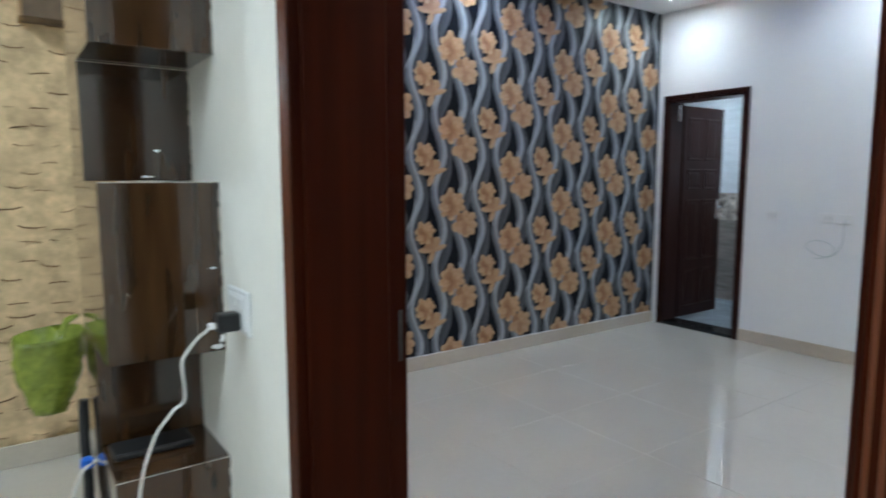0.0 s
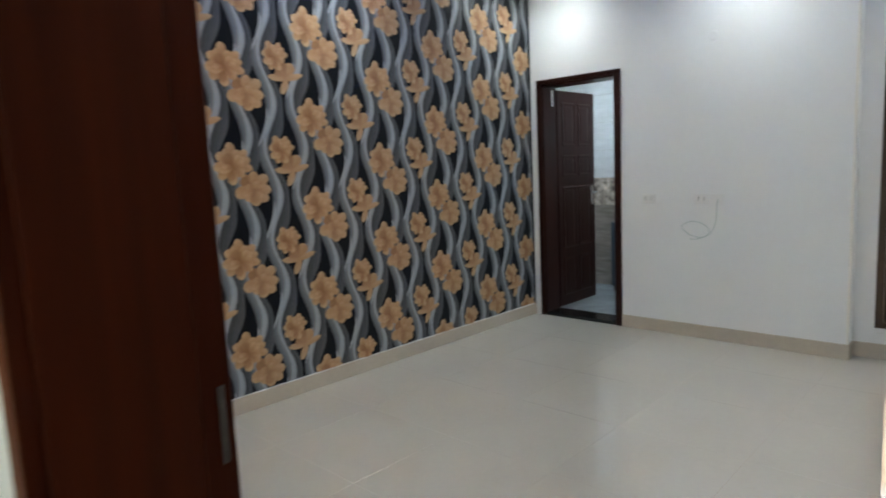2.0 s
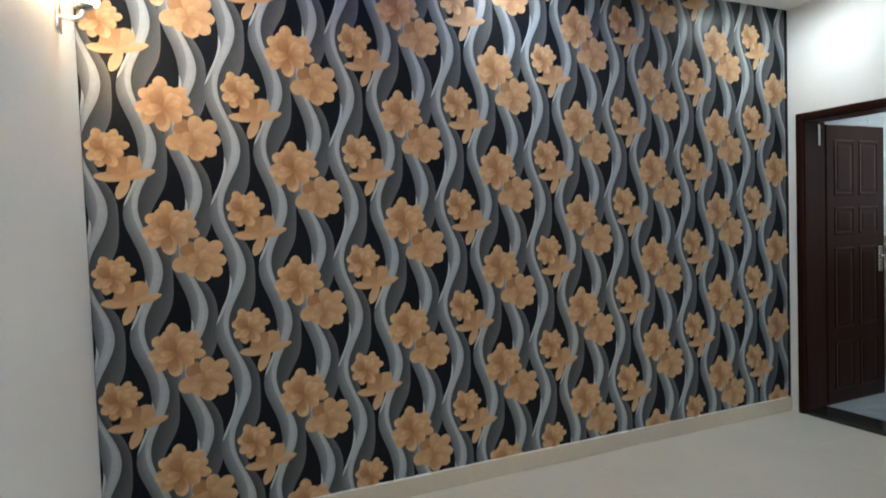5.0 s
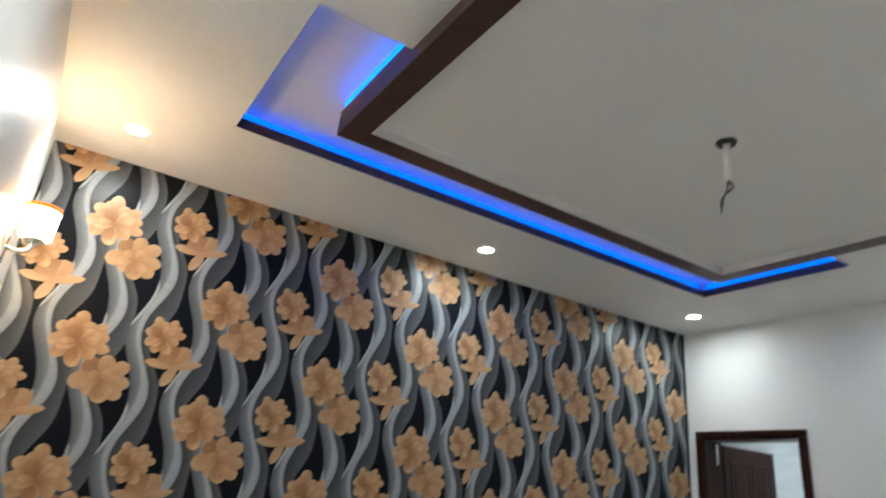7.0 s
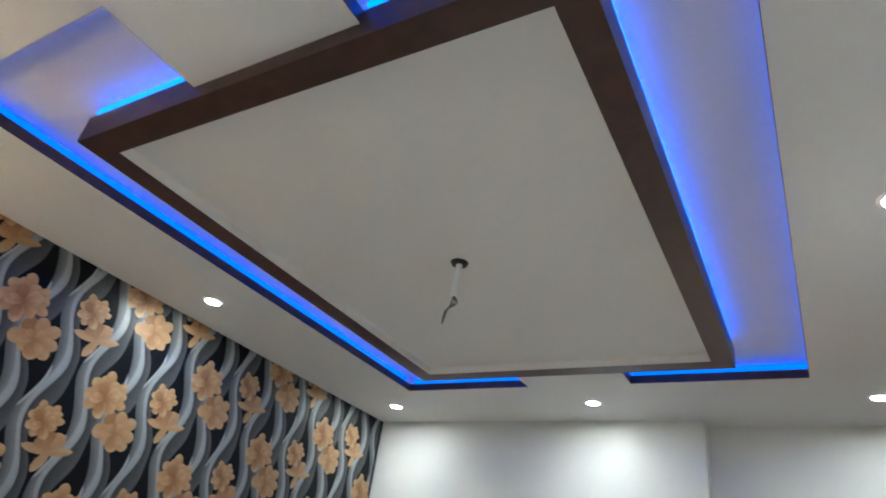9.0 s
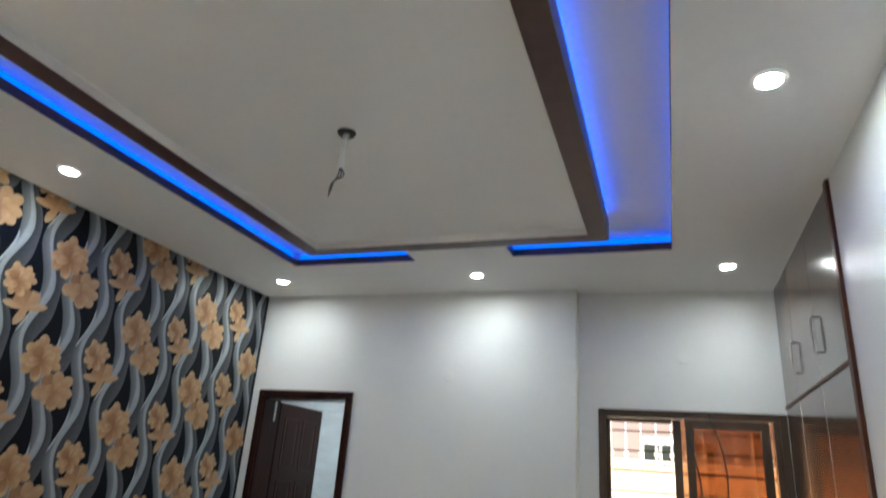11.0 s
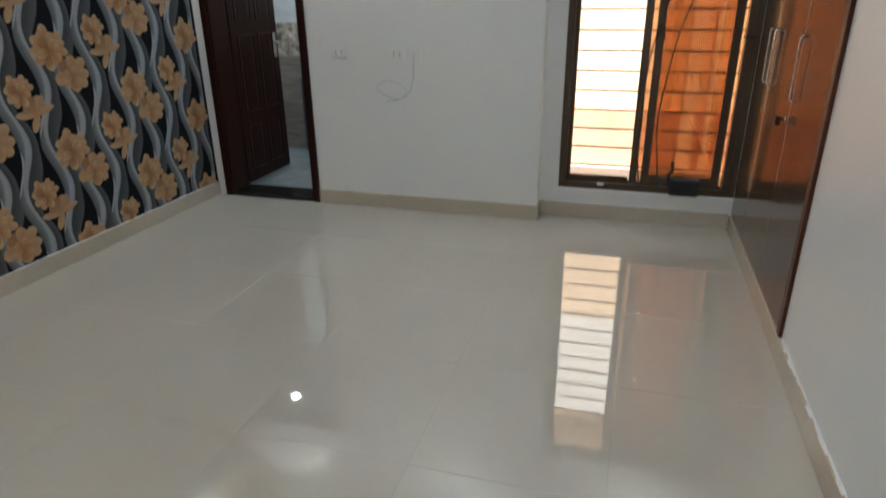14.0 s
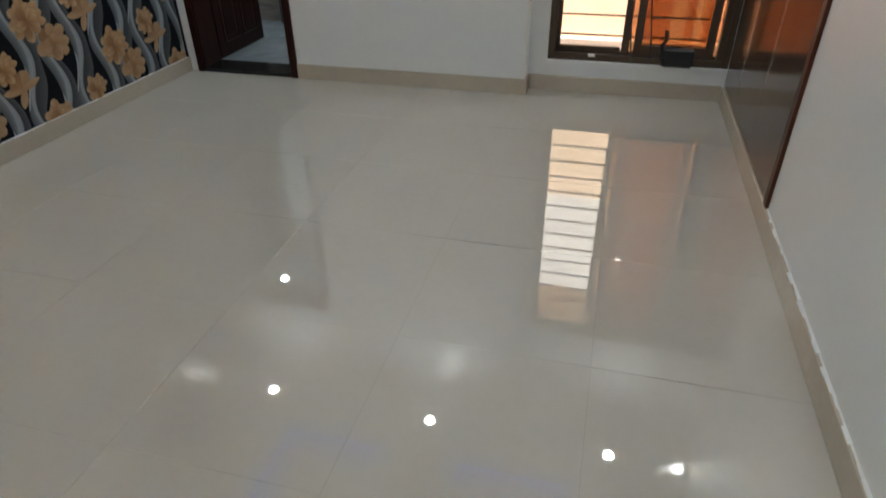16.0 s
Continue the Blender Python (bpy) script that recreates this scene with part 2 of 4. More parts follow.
# ---- mesh helpers ----
def box(bm, x0, x1, y0, y1, z0, z1, mi=0):
    v = [bm.verts.new(c) for c in ((x0, y0, z0), (x1, y0, z0), (x1, y1, z0), (x0, y1, z0), (x0, y0, z1), (x1, y0, z1), (x1, y1, z1), (x0, y1, z1))]
    for q in ((0, 3, 2, 1), (4, 5, 6, 7), (0, 1, 5, 4), (1, 2, 6, 5), (2, 3, 7, 6), (3, 0, 4, 7)):
        bm.faces.new([v[i] for i in q]).material_index = mi
    return v


def rounded(bm, width, segments=1):
    bmesh.ops.bevel(bm, geom=list(bm.edges), offset=width, segments=segments, affect="EDGES", profile=0.6)


def tube(bm, pts, r, n=8, cap=True, mi=0):
    """A round rod along points."""
    pts = [Vector(p) for p in pts]
    rings = []
    up = Vector((0.13, 0.31, 0.94)).normalized()
    for i, p in enumerate(pts):
        d = (pts[min(i + 1, len(pts) - 1)] - pts[max(i - 1, 0)]).normalized()
        a = d.cross(up)
        if a.length < 1e-3:
            a = d.cross(Vector((1, 0, 0)))
        a.normalize()
        b = d.cross(a)
        rr = r[i] if isinstance(r, (list, tuple)) else r
        rings.append([bm.verts.new(p + rr * (math.cos(2 * math.pi * k / n) * a + math.sin(2 * math.pi * k / n) * b)) for k in range(n)])
    for s, e in zip(rings, rings[1:]):
        for k in range(n):
            f = bm.faces.new((s[k], s[(k + 1) % n], e[(k + 1) % n], e[k]))
            f.smooth, f.material_index = True, mi
    if cap:
        bm.faces.new(rings[0][::-1]).material_index = mi
        bm.faces.new(rings[-1]).material_index = mi


def spline(pts, steps=8):
    """Points along a smooth curve through pts."""
    pts = [Vector(p) for p in pts]
    out = []
    for i in range(len(pts) - 1):
        p0, p1, p2, p3 = pts[max(i - 1, 0)], pts[i], pts[i + 1], pts[min(i + 2, len(pts) - 1)]
        for k in range(steps):
            t = k / steps
            out.append(0.5 * (2 * p1 + (p2 - p0) * t + (2 * p0 - 5 * p1 + 4 * p2 - p3) * t * t + (3 * p1 - p0 - 3 * p2 + p3) * t ** 3))
    out.append(pts[-1])
    return out


def disc(bm, c, r0, r1, z0, z1, n=24, mi=0):
    """A round body about the vertical through c, radius r0 below, r1 above."""
    a = [bm.verts.new((c[0] + r0 * math.cos(2 * math.pi * k / n), c[1] + r0 * math.sin(2 * math.pi * k / n), z0)) for k in range(n)]
    b = [bm.verts.new((c[0] + r1 * math.cos(2 * math.pi * k / n), c[1] + r1 * math.sin(2 * math.pi * k / n), z1)) for k in range(n)]
    for k in range(n):
        f = bm.faces.new((a[k], a[(k + 1) % n], b[(k + 1) % n], b[k]))
        f.smooth, f.material_index = True, mi
    bm.faces.new(a[::-1]).material_index = mi
    bm.faces.new(b).material_index = mi


def mesh_of(name, bm, *mats):
    bmesh.ops.recalc_face_normals(bm, faces=list(bm.faces))
    me = bpy.data.meshes.new(name)
    bm.to_mesh(me)
    bm.free()
    for m in mats:
        me.materials.append(m)
    return me


def part(name, bm, material, parent, label=""):
    mats = material if isinstance(material, (list, tuple)) else (material,)
    ob = new(name, mesh_of(name, bm, *mats))
    ob.parent = parent
    if label:
        tagged(ob, label)
    return ob


def setting(name, bm, material, label, category):
    mats = material if isinstance(material, (list, tuple)) else (material,)
    return tagged(new(name, mesh_of(name, bm, *mats)), label, category, kind="structure")


def thing(name, at, label, category, group=""):
    e = new(name)
    e.empty_display_size = 0.1
    e.location = at
    return tagged(e, label, category, group)


def at_base(bm, e):
    """Shift a mesh drawn in world places into the space of its thing."""
    bmesh.ops.translate(bm, verts=list(bm.verts), vec=-Vector(e.location))
    return bm


def boxes(*bs, bevel=0.0):
    bm = bmesh.new()
    for b in bs:
        box(bm, *b)
    if bevel:
        rounded(bm, bevel)
    return bm

# ---- large structure ----
TOPZ = 3.15
WALL_N = setting("wall_north", boxes((WEST, EAST, NORTH, NORTH + 0.2, 0, TOPZ)), PAPER, "north wall papered in black, silver waves and peach flowers", "wall")
setting("wall_west", boxes((HALL, WEST, 1.265, NORTH + 0.2, 0, TOPZ), (HALL, WEST, -1.6, 0.203, 0, TOPZ), (HALL, WEST, 0.203, 1.265, 2.14, TOPZ)),
        PAINT, "white painted wall with the entrance doorway", "wall")
setting("wall_south", boxes((WEST, 3.71, -0.2, SOUTH, 0, TOPZ)), PAINT, "plain white painted wall beside the wardrobe", "wall")
setting("wall_niche", boxes((3.71, 5.6, -0.8, -0.62, 0, TOPZ), (3.63, 3.71, -0.62, -0.2, 0, TOPZ)), PAINT, "white wall behind the built-in wardrobe", "wall")
setting("wall_east", boxes((EAST, 5.4, STEP_Y, 2.865, 0, TOPZ), (EAST, 5.4, 3.595, NORTH, 0, TOPZ), (EAST, 5.4, 2.865, 3.595, 2.075, TOPZ)),
        PAINT, "white painted wall with the bathroom doorway", "wall")
WY0, WY1, WZ0, WZ1 = -0.003, 1.10, 0.2, 2.07
setting("wall_window", boxes((RECESS, 5.53, -0.8, WY0, 0, TOPZ), (RECESS, 5.53, WY1, STEP_Y, 0, TOPZ), (RECESS, 5.53, WY0, WY1, 0, WZ0), (RECESS, 5.53, WY0, WY1, WZ1, TOPZ), (5.4, 5.53, STEP_Y, 2.1, 0, TOPZ)),
        PAINT, "white painted wall set back around the window", "wall")

# hall
HX0, HY0, HY1 = -2.6, -1.6, 3.58
setting("hall_wall_west", boxes((HX0 - 0.2, HX0, HY0, HY1 + 0.2, 0, TOPZ)), CREAM, "plain cream hall wall", "wall")
setting("hall_wall_south", boxes((HX0, HALL, HY0 - 0.2, HY0, 0, TOPZ)), CREAM, "plain cream hall wall", "wall")
HALL_END = setting("hall_wall_north", boxes((HX0, HALL, HY1, HY1 + 0.2, 0, TOPZ)), STONEJ, "hall wall clad in carved beige stone", "wall")
setting("hall_face", boxes((HALL - 0.004, HALL, 1.265, HY1, 0, CEIL), (HALL - 0.004, HALL, HY0, 0.203, 0, CEIL), (HALL - 0.004, HALL, 0.203, 1.265, 2.14, CEIL)), CREAM, "cream paint on the hall side of the doorway wall", "wall")
setting("hall_ceiling", boxes((HX0, HALL, HY0, HY1, CEIL, CEIL + 0.1)), PLASTER, "plain white hall ceiling", "ceiling")

# floor slab under the tiles
FLOOR = setting("floor", boxes((HX0, 5.4, HY0, NORTH, -0.15, -0.0010)), GROUT, "glossy pale beige floor tiles with thin joints", "floor")


# skirting
def skirting(name, *runs):
    bm = boxes(*runs, bevel=0.0025)
    return setting(name, bm, SKIRT, "glossy beige tile skirting", "baseboard")


ST, SH = 0.013, 0.10
skirting("baseboard_north", (WEST, EAST, NORTH - ST, NORTH, 0, SH))
skirting("baseboard_west", (WEST, WEST + ST, 1.295, NORTH - ST, 0, SH))
skirting("baseboard_south", (WEST, 5.31, SOUTH, SOUTH + ST, 0, SH))
skirting("baseboard_east", (EAST - ST, EAST, STEP_Y, 2.835, 0, SH), (EAST - ST, RECESS, STEP_Y - ST, STEP_Y, 0, SH))
skirting("baseboard_window", (RECESS - ST, RECESS, SOUTH + ST, STEP_Y - ST, 0, SH))
skirting("baseboard_hall", (HX0, HALL - 0.004, HY1 - ST - 0.03, HY1 - 0.03, 0, 0.11), (HALL - 0.004 - ST, HALL - 0.004, 1.30, HY1 - 0.05, 0, SH))

rng = random.Random(21)
bm = bmesh.new()
x = 0.95
while x < 3.68:
    d = rng.uniform(0.02, 0.07)
    box(bm, x, x + d, SOUTH - 0.002, SOUTH + ST * rng.uniform(0.3, 1.05), SH - 0.002, SH + rng.uniform(0.0015, 0.006))
    x += d
x = WEST + 0.05
while x < EAST - 0.03:
    d = rng.uniform(0.03, 0.10)
    box(bm, x, x + d, NORTH - ST * rng.uniform(0.3, 0.9), NORTH + 0.002, SH - 0.002, SH + rng.uniform(0.001, 0.003))
    x += d
setting("paint_line", bm, PAINT, "uneven line of dried white paint along the skirting", "trim")

bm = boxes((EAST - 0.002, EAST + 0.010, STEP_Y - 0.0025, STEP_Y + 0.007, 0.1, CEIL), bevel=0.0015)
setting("corner_bead", bm, CREAM, "cream plaster bead on the wall corner", "trim")

# ceiling with two U-shaped light coves round a hung panel
CX0, CX1, CY0, CY1 = 1.447, 4.485, 0.605, 3.008
BX0, BX1, BY0, BY1 = 1.765, 4.165, 0.912, 2.695
PY0, PY1 = 1.5, 2.13
LIP, UP = 2.888, 2.955
bm = bmesh.new()
xs, ys = [WEST, CX0, BX0, BX1, CX1, RECESS], [SOUTH, CY0, BY0, PY0, PY1, BY1, CY1, NORTH]
for i in range(5):
    for j in range(7):
        xm, ym = (xs[i] + xs[i + 1]) / 2, (ys[j] + ys[j + 1]) / 2
        in_panel = BX0 < xm < BX1 and BY0 < ym < BY1
        in_cove = CX0 < xm < CX1 and CY0 < ym < CY1 and not (PY0 < ym < PY1)
        if in_panel or in_cove:
            continue
        box(bm, xs[i], xs[i + 1], ys[j], ys[j + 1], CEIL, LIP)
SB = 0.055
for y0, y1, side in ((BY1, CY1, 1), (CY0, BY0, -1)):
    # upstands behind the lip
    ya, yb = (PY1, CY1) if side > 0 else (CY0, PY0)
    box(bm, CX0 - SB - 0.03, CX0 - SB, ya - SB, yb + SB, LIP, UP)
    box(bm, CX1 + SB, CX1 + SB + 0.03, ya - SB, yb + SB, LIP, UP)
    yo = CY1 + SB if side > 0 else CY0 - SB - 0.03
    box(bm, CX0 - SB - 0.03, CX1 + SB + 0.03, yo, yo + 0.03, LIP, UP)
    yi = PY1 - SB - 0.03 if side > 0 else PY0 + SB
    box(bm, CX0 - SB, BX0 + SB, yi, yi + 0.03, LIP, UP)
    box(bm, BX1 - SB, CX1 + SB, yi, yi + 0.03, LIP, UP)
box(bm, WEST - 0.01, 5.5, SOUTH - 0.1, NORTH + 0.1, UP, UP + 0.1)
# hung panel: upstand and white field
box(bm, BX0 + 0.0185, BX1 - 0.0185, BY0 + 0.0185, BY1 - 0.0185, 2.846, UP)
box(bm, BX0 + SB, BX1 - SB, BY0 + SB, BY1 - SB, 2.832, 2.846)
setting("ceiling", bm, PLASTER, "white plaster false ceiling with stepped light coves", "ceiling")

# brown lip trim of the coves
bm = bmesh.new()
T = 0.0015
for ya, yb, yo, yi in ((PY1, CY1, CY1, PY1), (CY0, PY0, CY0, PY0)):
    s = 1 if yo > yi else -1
    box(bm, CX0, CX1, min(yo, yo - s * T), max(yo, yo - s * T), CEIL + 0.0005, LIP + 0.004)
    for xa, xb in ((CX0, CX0 + T), (CX1 - T, CX1)):
        box(bm, xa, xb, ya + T, yb - T, CEIL + 0.0005, LIP + 0.004)
    for xa, xb in ((CX0 + T, BX0 - 0.001), (BX1 + 0.001, CX1 - T)):
        box(bm, xa, xb, min(yi, yi + s * T), max(yi, yi + s * T), CEIL + 0.0005, LIP + 0.004)
setting("cove_trim", bm, BEAM, "dark brown edge round the ceiling coves", "trim")

# the brown frame of the hung panel
FW, BZ = 0.098, 2.79
bm = boxes((BX0, BX1, BY0, BY0 + FW, BZ, 2.845), (BX0, BX1, BY1 - FW, BY1, BZ, 2.845),
           (BX0, BX0 + FW, BY0 + FW, BY1 - FW, BZ, 2.845), (BX1 - FW, BX1, BY0 + FW, BY1 - FW, BZ, 2.845))
for run in ((BX0, BX1, BY0, BY0 + 0.018), (BX0, BX1, BY1 - 0.018, BY1), (BX0, BX0 + 0.018, BY0 + 0.018, BY1 - 0.018), (BX1 - 0.018, BX1, BY0 + 0.018, BY1 - 0.018)):
    box(bm, *run, 2.845, 2.897)
setting("ceiling_frame", bm, BEAM, "dark brown wooden frame hung under the ceiling panel", "ceiling frame")
W = 0.004
IX0, IX1, IY0, IY1 = BX0 + FW, BX1 - FW, BY0 + FW, BY1 - FW
setting("frame_lining", boxes((IX0, IX1, IY0, IY0 + W, BZ + 0.002, 2.832), (IX0, IX1, IY1 - W, IY1, BZ + 0.002, 2.832),
                              (IX0, IX0 + W, IY0 + W, IY1 - W, BZ + 0.002, 2.832), (IX1 - W, IX1, IY0 + W, IY1 - W, BZ + 0.002, 2.832)),
        PLASTER, "white inner edge of the hung ceiling panel", "trim")


# blue light strips lying in the coves
def led(*runs, glowing=LED):
    for r in runs:
        e = thing("led_strip", ((r[0] + r[1]) / 2, (r[2] + r[3]) / 2, r[4]), "glowing blue LED strip hidden in the ceiling cove", "LED strip", "blue cove lights")
        part("light_strip", at_base(boxes(r), e), glowing, e)


h, ZL, ZB = 0.036, 2.905, 2.902
for s, yo, ya, yb, yi in ((1, CY1, PY1, CY1, PY1), (-1, CY0, CY0, PY0, PY0)):
    o = yo + s * 0.040
    led((CX0, CX1, min(o, o + s * 0.012), max(o, o + s * 0.012), ZL, ZL + h))
    led((CX0 - 0.052, CX0 - 0.04, ya, yb, ZL, ZL + h), (CX1 + 0.04, CX1 + 0.052, ya, yb, ZL, ZL + h))
    i = yi - s * 0.040
    led((CX0, BX0 - 0.02, min(i, i - s * 0.012), max(i, i - s * 0.012), ZL, ZL + h), (BX1 + 0.02, CX1, min(i, i - s * 0.012), max(i, i - s * 0.012), ZL, ZL + h))
    b = (BY1 if s > 0 else BY0) - s * 0.006
    led((BX0 + 0.02, BX1 - 0.02, min(b, b - s * 0.012), max(b, b - s * 0.012), ZB, ZB + h), glowing=LED_IN)
    y0, y1 = (PY1, BY1 - 0.02) if s > 0 else (BY0 + 0.02, PY0)
    led((BX0 + 0.006, BX0 + 0.018, y0, y1, ZB, ZB + h), (BX1 - 0.018, BX1 - 0.006, y0, y1, ZB, ZB + h), glowing=LED_IN)


# ---- downlights ----
def downlight(x, y, glowing, z=CEIL):
    e = thing("downlight", (x, y, z), "round white LED downlight set in the ceiling, lit", "ceiling light", "ceiling downlights")
    bm = bmesh.new()
    n = 28
    for (ra, za), (rb, zb) in (((0.056, 0.0), (0.055, -0.004)), ((0.055, -0.004), (0.041, -0.006)), ((0.041, -0.006), (0.0385, -0.0015))):
        a = [bm.verts.new((ra * math.cos(2 * math.pi * k / n), ra * math.sin(2 * math.pi * k / n), za)) for k in range(n)]
        b = [bm.verts.new((rb * math.cos(2 * math.pi * k / n), rb * math.sin(2 * math.pi * k / n), zb)) for k in range(n)]
        for k in range(n):
            bm.faces.new((a[k], a[(k + 1) % n], b[(k + 1) % n], b[k])).smooth = True
    part("rim", bm, WHITEP, e)
    bm = bmesh.new()
    disc(bm, (0, 0), 0.0385, 0.0385, -0.003, -0.001, n)
    part("diffuser", bm, glowing, e, "glowing white diffuser")
    return e


first = downlight(*DOWN[0], LAMP)
for x, y in DOWN[1:]:
    copy_thing(first, pose(x, y, CEIL))
beam_data = bpy.data.lights.new("downlight_beam", "SPOT")
beam_data.energy, beam_data.color = 3.1, (0.93, 1.0, 1.01)
beam_data.spot_size, beam_data.spot_blend, beam_data.shadow_soft_size = radians(152), 1.0, 0.04
for x, y in DOWN:
    beam_ob = new("downlight_beam", beam_data)
    beam_ob.location = (x, y, CEIL - 0.012)
hall_lamp = downlight(-0.6, 0.9, HLAMP)
for x, y in ((-0.6, 2.7), (-1.9, 0.9), (-0.2, -0.7)):
    copy_thing(hall_lamp, pose(x, y, CEIL))

# ---- entrance doorway: lining and fluted architraves ----
JY0, JY1 = 0.231, 1.235
JX0, JX1 = 0.6485, 0.914
door = tagged(new("door_1"), "open doorway lined in dark mahogany with fluted architraves", "door frame", kind="structure")
door.location = (0.78, 0.74, 0)


def in_door(bm):
    return at_base(bm, door)


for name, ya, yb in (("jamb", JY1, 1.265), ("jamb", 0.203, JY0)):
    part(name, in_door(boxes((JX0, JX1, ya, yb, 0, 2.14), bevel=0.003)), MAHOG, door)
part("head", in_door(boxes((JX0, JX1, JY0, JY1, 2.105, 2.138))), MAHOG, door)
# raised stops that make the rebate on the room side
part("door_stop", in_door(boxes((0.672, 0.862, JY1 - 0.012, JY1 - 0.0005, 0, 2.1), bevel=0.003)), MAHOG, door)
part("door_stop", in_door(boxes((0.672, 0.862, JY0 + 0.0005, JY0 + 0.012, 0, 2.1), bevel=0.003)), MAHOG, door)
bm = boxes((0.890, 0.901, JY1 - 0.0022, JY1 - 0.0005, 0.955, 1.072), bevel=0.0006)
box(bm, 0.892, 0.899, JY1 - 0.0032, JY1 - 0.001, 1.035, 1.05)
box(bm, 0.892, 0.899, JY1 - 0.0032, JY1 - 0.001, 0.975, 0.99)
part("strike_plate", in_door(bm), mat("worn_steel", (0.045, 0.036, 0.030), 0.5, metal=0.3, grain=0.4, grain_scale=50), door, "worn steel strike plate")


def fluted(x_face, depth, y0, y1, z1):
    """A board with five rounded ridges on the side that faces -x (depth > 0) or +x."""
    bm = bmesh.new()
    n = 41
    prof = []
    for k in range(n):
        u = k / (n - 1)
        ridge = 0.0 if u < 0.06 or u > 0.94 else abs(math.sin(math.pi * (u - 0.06) / 0.88 * 5)) ** 0.7
        prof.append((x_face + depth * (0.45 - 0.45 * ridge), y0 + (y1 - y0) * u))
    prof += [(x_face + depth, y1), (x_face + depth, y0)]
    lo = [bm.verts.new((x, y, 0.0)) for x, y in prof]
    hi = [bm.verts.new((x, y, z1)) for x, y in prof]
    m = len(prof)
    for k in range(m):
        bm.faces.new((lo[k], lo[(k + 1) % m], hi[(k + 1) % m], hi[k])).smooth = k < n - 1
    bm.faces.new(lo[::-1])
    bm.faces.new(hi)
    return bm


part("architrave", in_door(fluted(JX0 - 0.002, 0.021, 0.174, JY0 - 0.0005, 2.19)), FRAMEW, door, "fluted brown architrave")
part("architrave", in_door(fluted(JX0 - 0.002, 0.021, JY1 + 0.0005, 1.294, 2.19)), FRAMEW, door, "fluted brown architrave")
part("architrave", in_door(boxes((0.829, JX1 - 0.004, 1.2655, 1.292, 0, 2.19), bevel=0.004)), FRAMEW, door)
part("architrave", in_door(boxes((0.829, JX1 - 0.004, 0.17, 0.2025, 0, 2.19), bevel=0.004)), FRAMEW, door)
part("architrave", in_door(boxes((0.829, JX1 - 0.004, 0.204, 1.264, 2.141, 2.19), bevel=0.004)), FRAMEW, door)
part("architrave", in_door(boxes((JX0 - 0.002, 0.667, JY0, JY1, 2.141, 2.19), bevel=0.004)), FRAMEW, door)

# ---- bathroom doorway and its open leaf ----
bath = tagged(new("door_2"), "dark brown bathroom door frame with black granite threshold", "door frame", kind="structure")
bath.location = (5.3, 3.23, 0)


def in_bath(bm):
    return at_base(bm, bath)


part("jamb", in_bath(boxes((5.195, 5.405, 2.8655, 2.89, 0, 2.074), bevel=0.002)), ESPRESSO, bath)
part("jamb", in_bath(boxes((5.195, 5.405, 3.57, 3.5945, 0, 2.074), bevel=0.002)), ESPRESSO, bath)
part("head", in_bath(boxes((5.195, 5.405, 2.89, 3.57, 2.05, 2.074))), ESPRESSO, bath)
for ya, yb in ((2.828, 2.878), (3.582, 3.628)):
    bm = boxes((5.178, 5.1995, ya, yb, 0, 2.062), bevel=0.003)
    for k in range(2):
        y = ya + (yb - ya) * (k + 1) / 3
        box(bm, 5.1745, 5.180, y - 0.005, y + 0.005, 0.01, 2.055)
    part("architrave", in_bath(bm), ESPRESSO, bath)
bm = boxes((5.178, 5.1995, 2.828, 3.628, 2.0625, 2.104), bevel=0.003)
for k in range(2):
    z = 2.0625 + 0.0415 * (k + 1) / 3
    box(bm, 5.1745, 5.180, 2.836, 3.62, z - 0.004, z + 0.004)
part("architrave", in_bath(bm), ESPRESSO, bath)
part("bracket", in_bath(boxes((5.33, 5.342, 3.558, 3.5695, 1.885, 2.03), bevel=0.002)), WHITEP, bath, "small white bracket")
part("threshold", in_bath(boxes((5.186, 5.41, 2.89, 3.57, 0, 0.028), bevel=0.004)), THRESH, bath, "black granite threshold")

leaf = thing("bathroom_door", (5.415, 3.603, 0.03), "dark espresso panelled bathroom door standing open inward", "door")
leaf.rotation_euler = (0, 0, radians(0.4))
LW, LH, LT = 0.66, 2.005, 0.036
part("leaf", boxes((0, LW, -LT, 0, 0, LH), bevel=0.003), ESPRESSO, leaf)


def raised_panel(x0, x1, z0, z1):
    bm = bmesh.new()
    y0 = -LT - 0.0005
    o = [(x0, z0), (x1, z0), (x1, z1), (x0, z1)]
    loops = []
    for inset, dy in ((0.0, 0.0), (0.008, -0.005), (0.016, -0.005), (0.028, -0.001), (0.050, -0.004)):
        loops.append([bm.verts.new((x + (inset if x == x0 else -inset), y0 + dy, z + (inset if z == z0 else -inset))) for x, z in o])
    for a, b in zip(loops, loops[1:]):
        for k in range(4):
            bm.faces.new((a[k], a[(k + 1) % 4], b[(k + 1) % 4], b[k]))
    bm.faces.new(loops[-1])
    return bm


for xa, xb in ((0.075, 0.305), (0.355, 0.585)):
    for za, zb in ((1.50, 1.90), (1.22, 1.42), (0.55, 1.13), (0.10, 0.46)):
        part("panel", raised_panel(xa, xb, za, zb), ESPRESSO, leaf)
bm = boxes((LW - 0.075, LW - 0.03, -LT - 0.006, -LT - 0.0005, 0.93, 1.12), bevel=0.002)
tube(bm, [(LW - 0.052, -LT - 0.004, 1.05), (LW - 0.052, -LT - 0.05, 1.05), (LW - 0.14, -LT - 0.055, 1.05)], 0.009)
part("handle", bm, CHROME, leaf, "chrome lever handle")
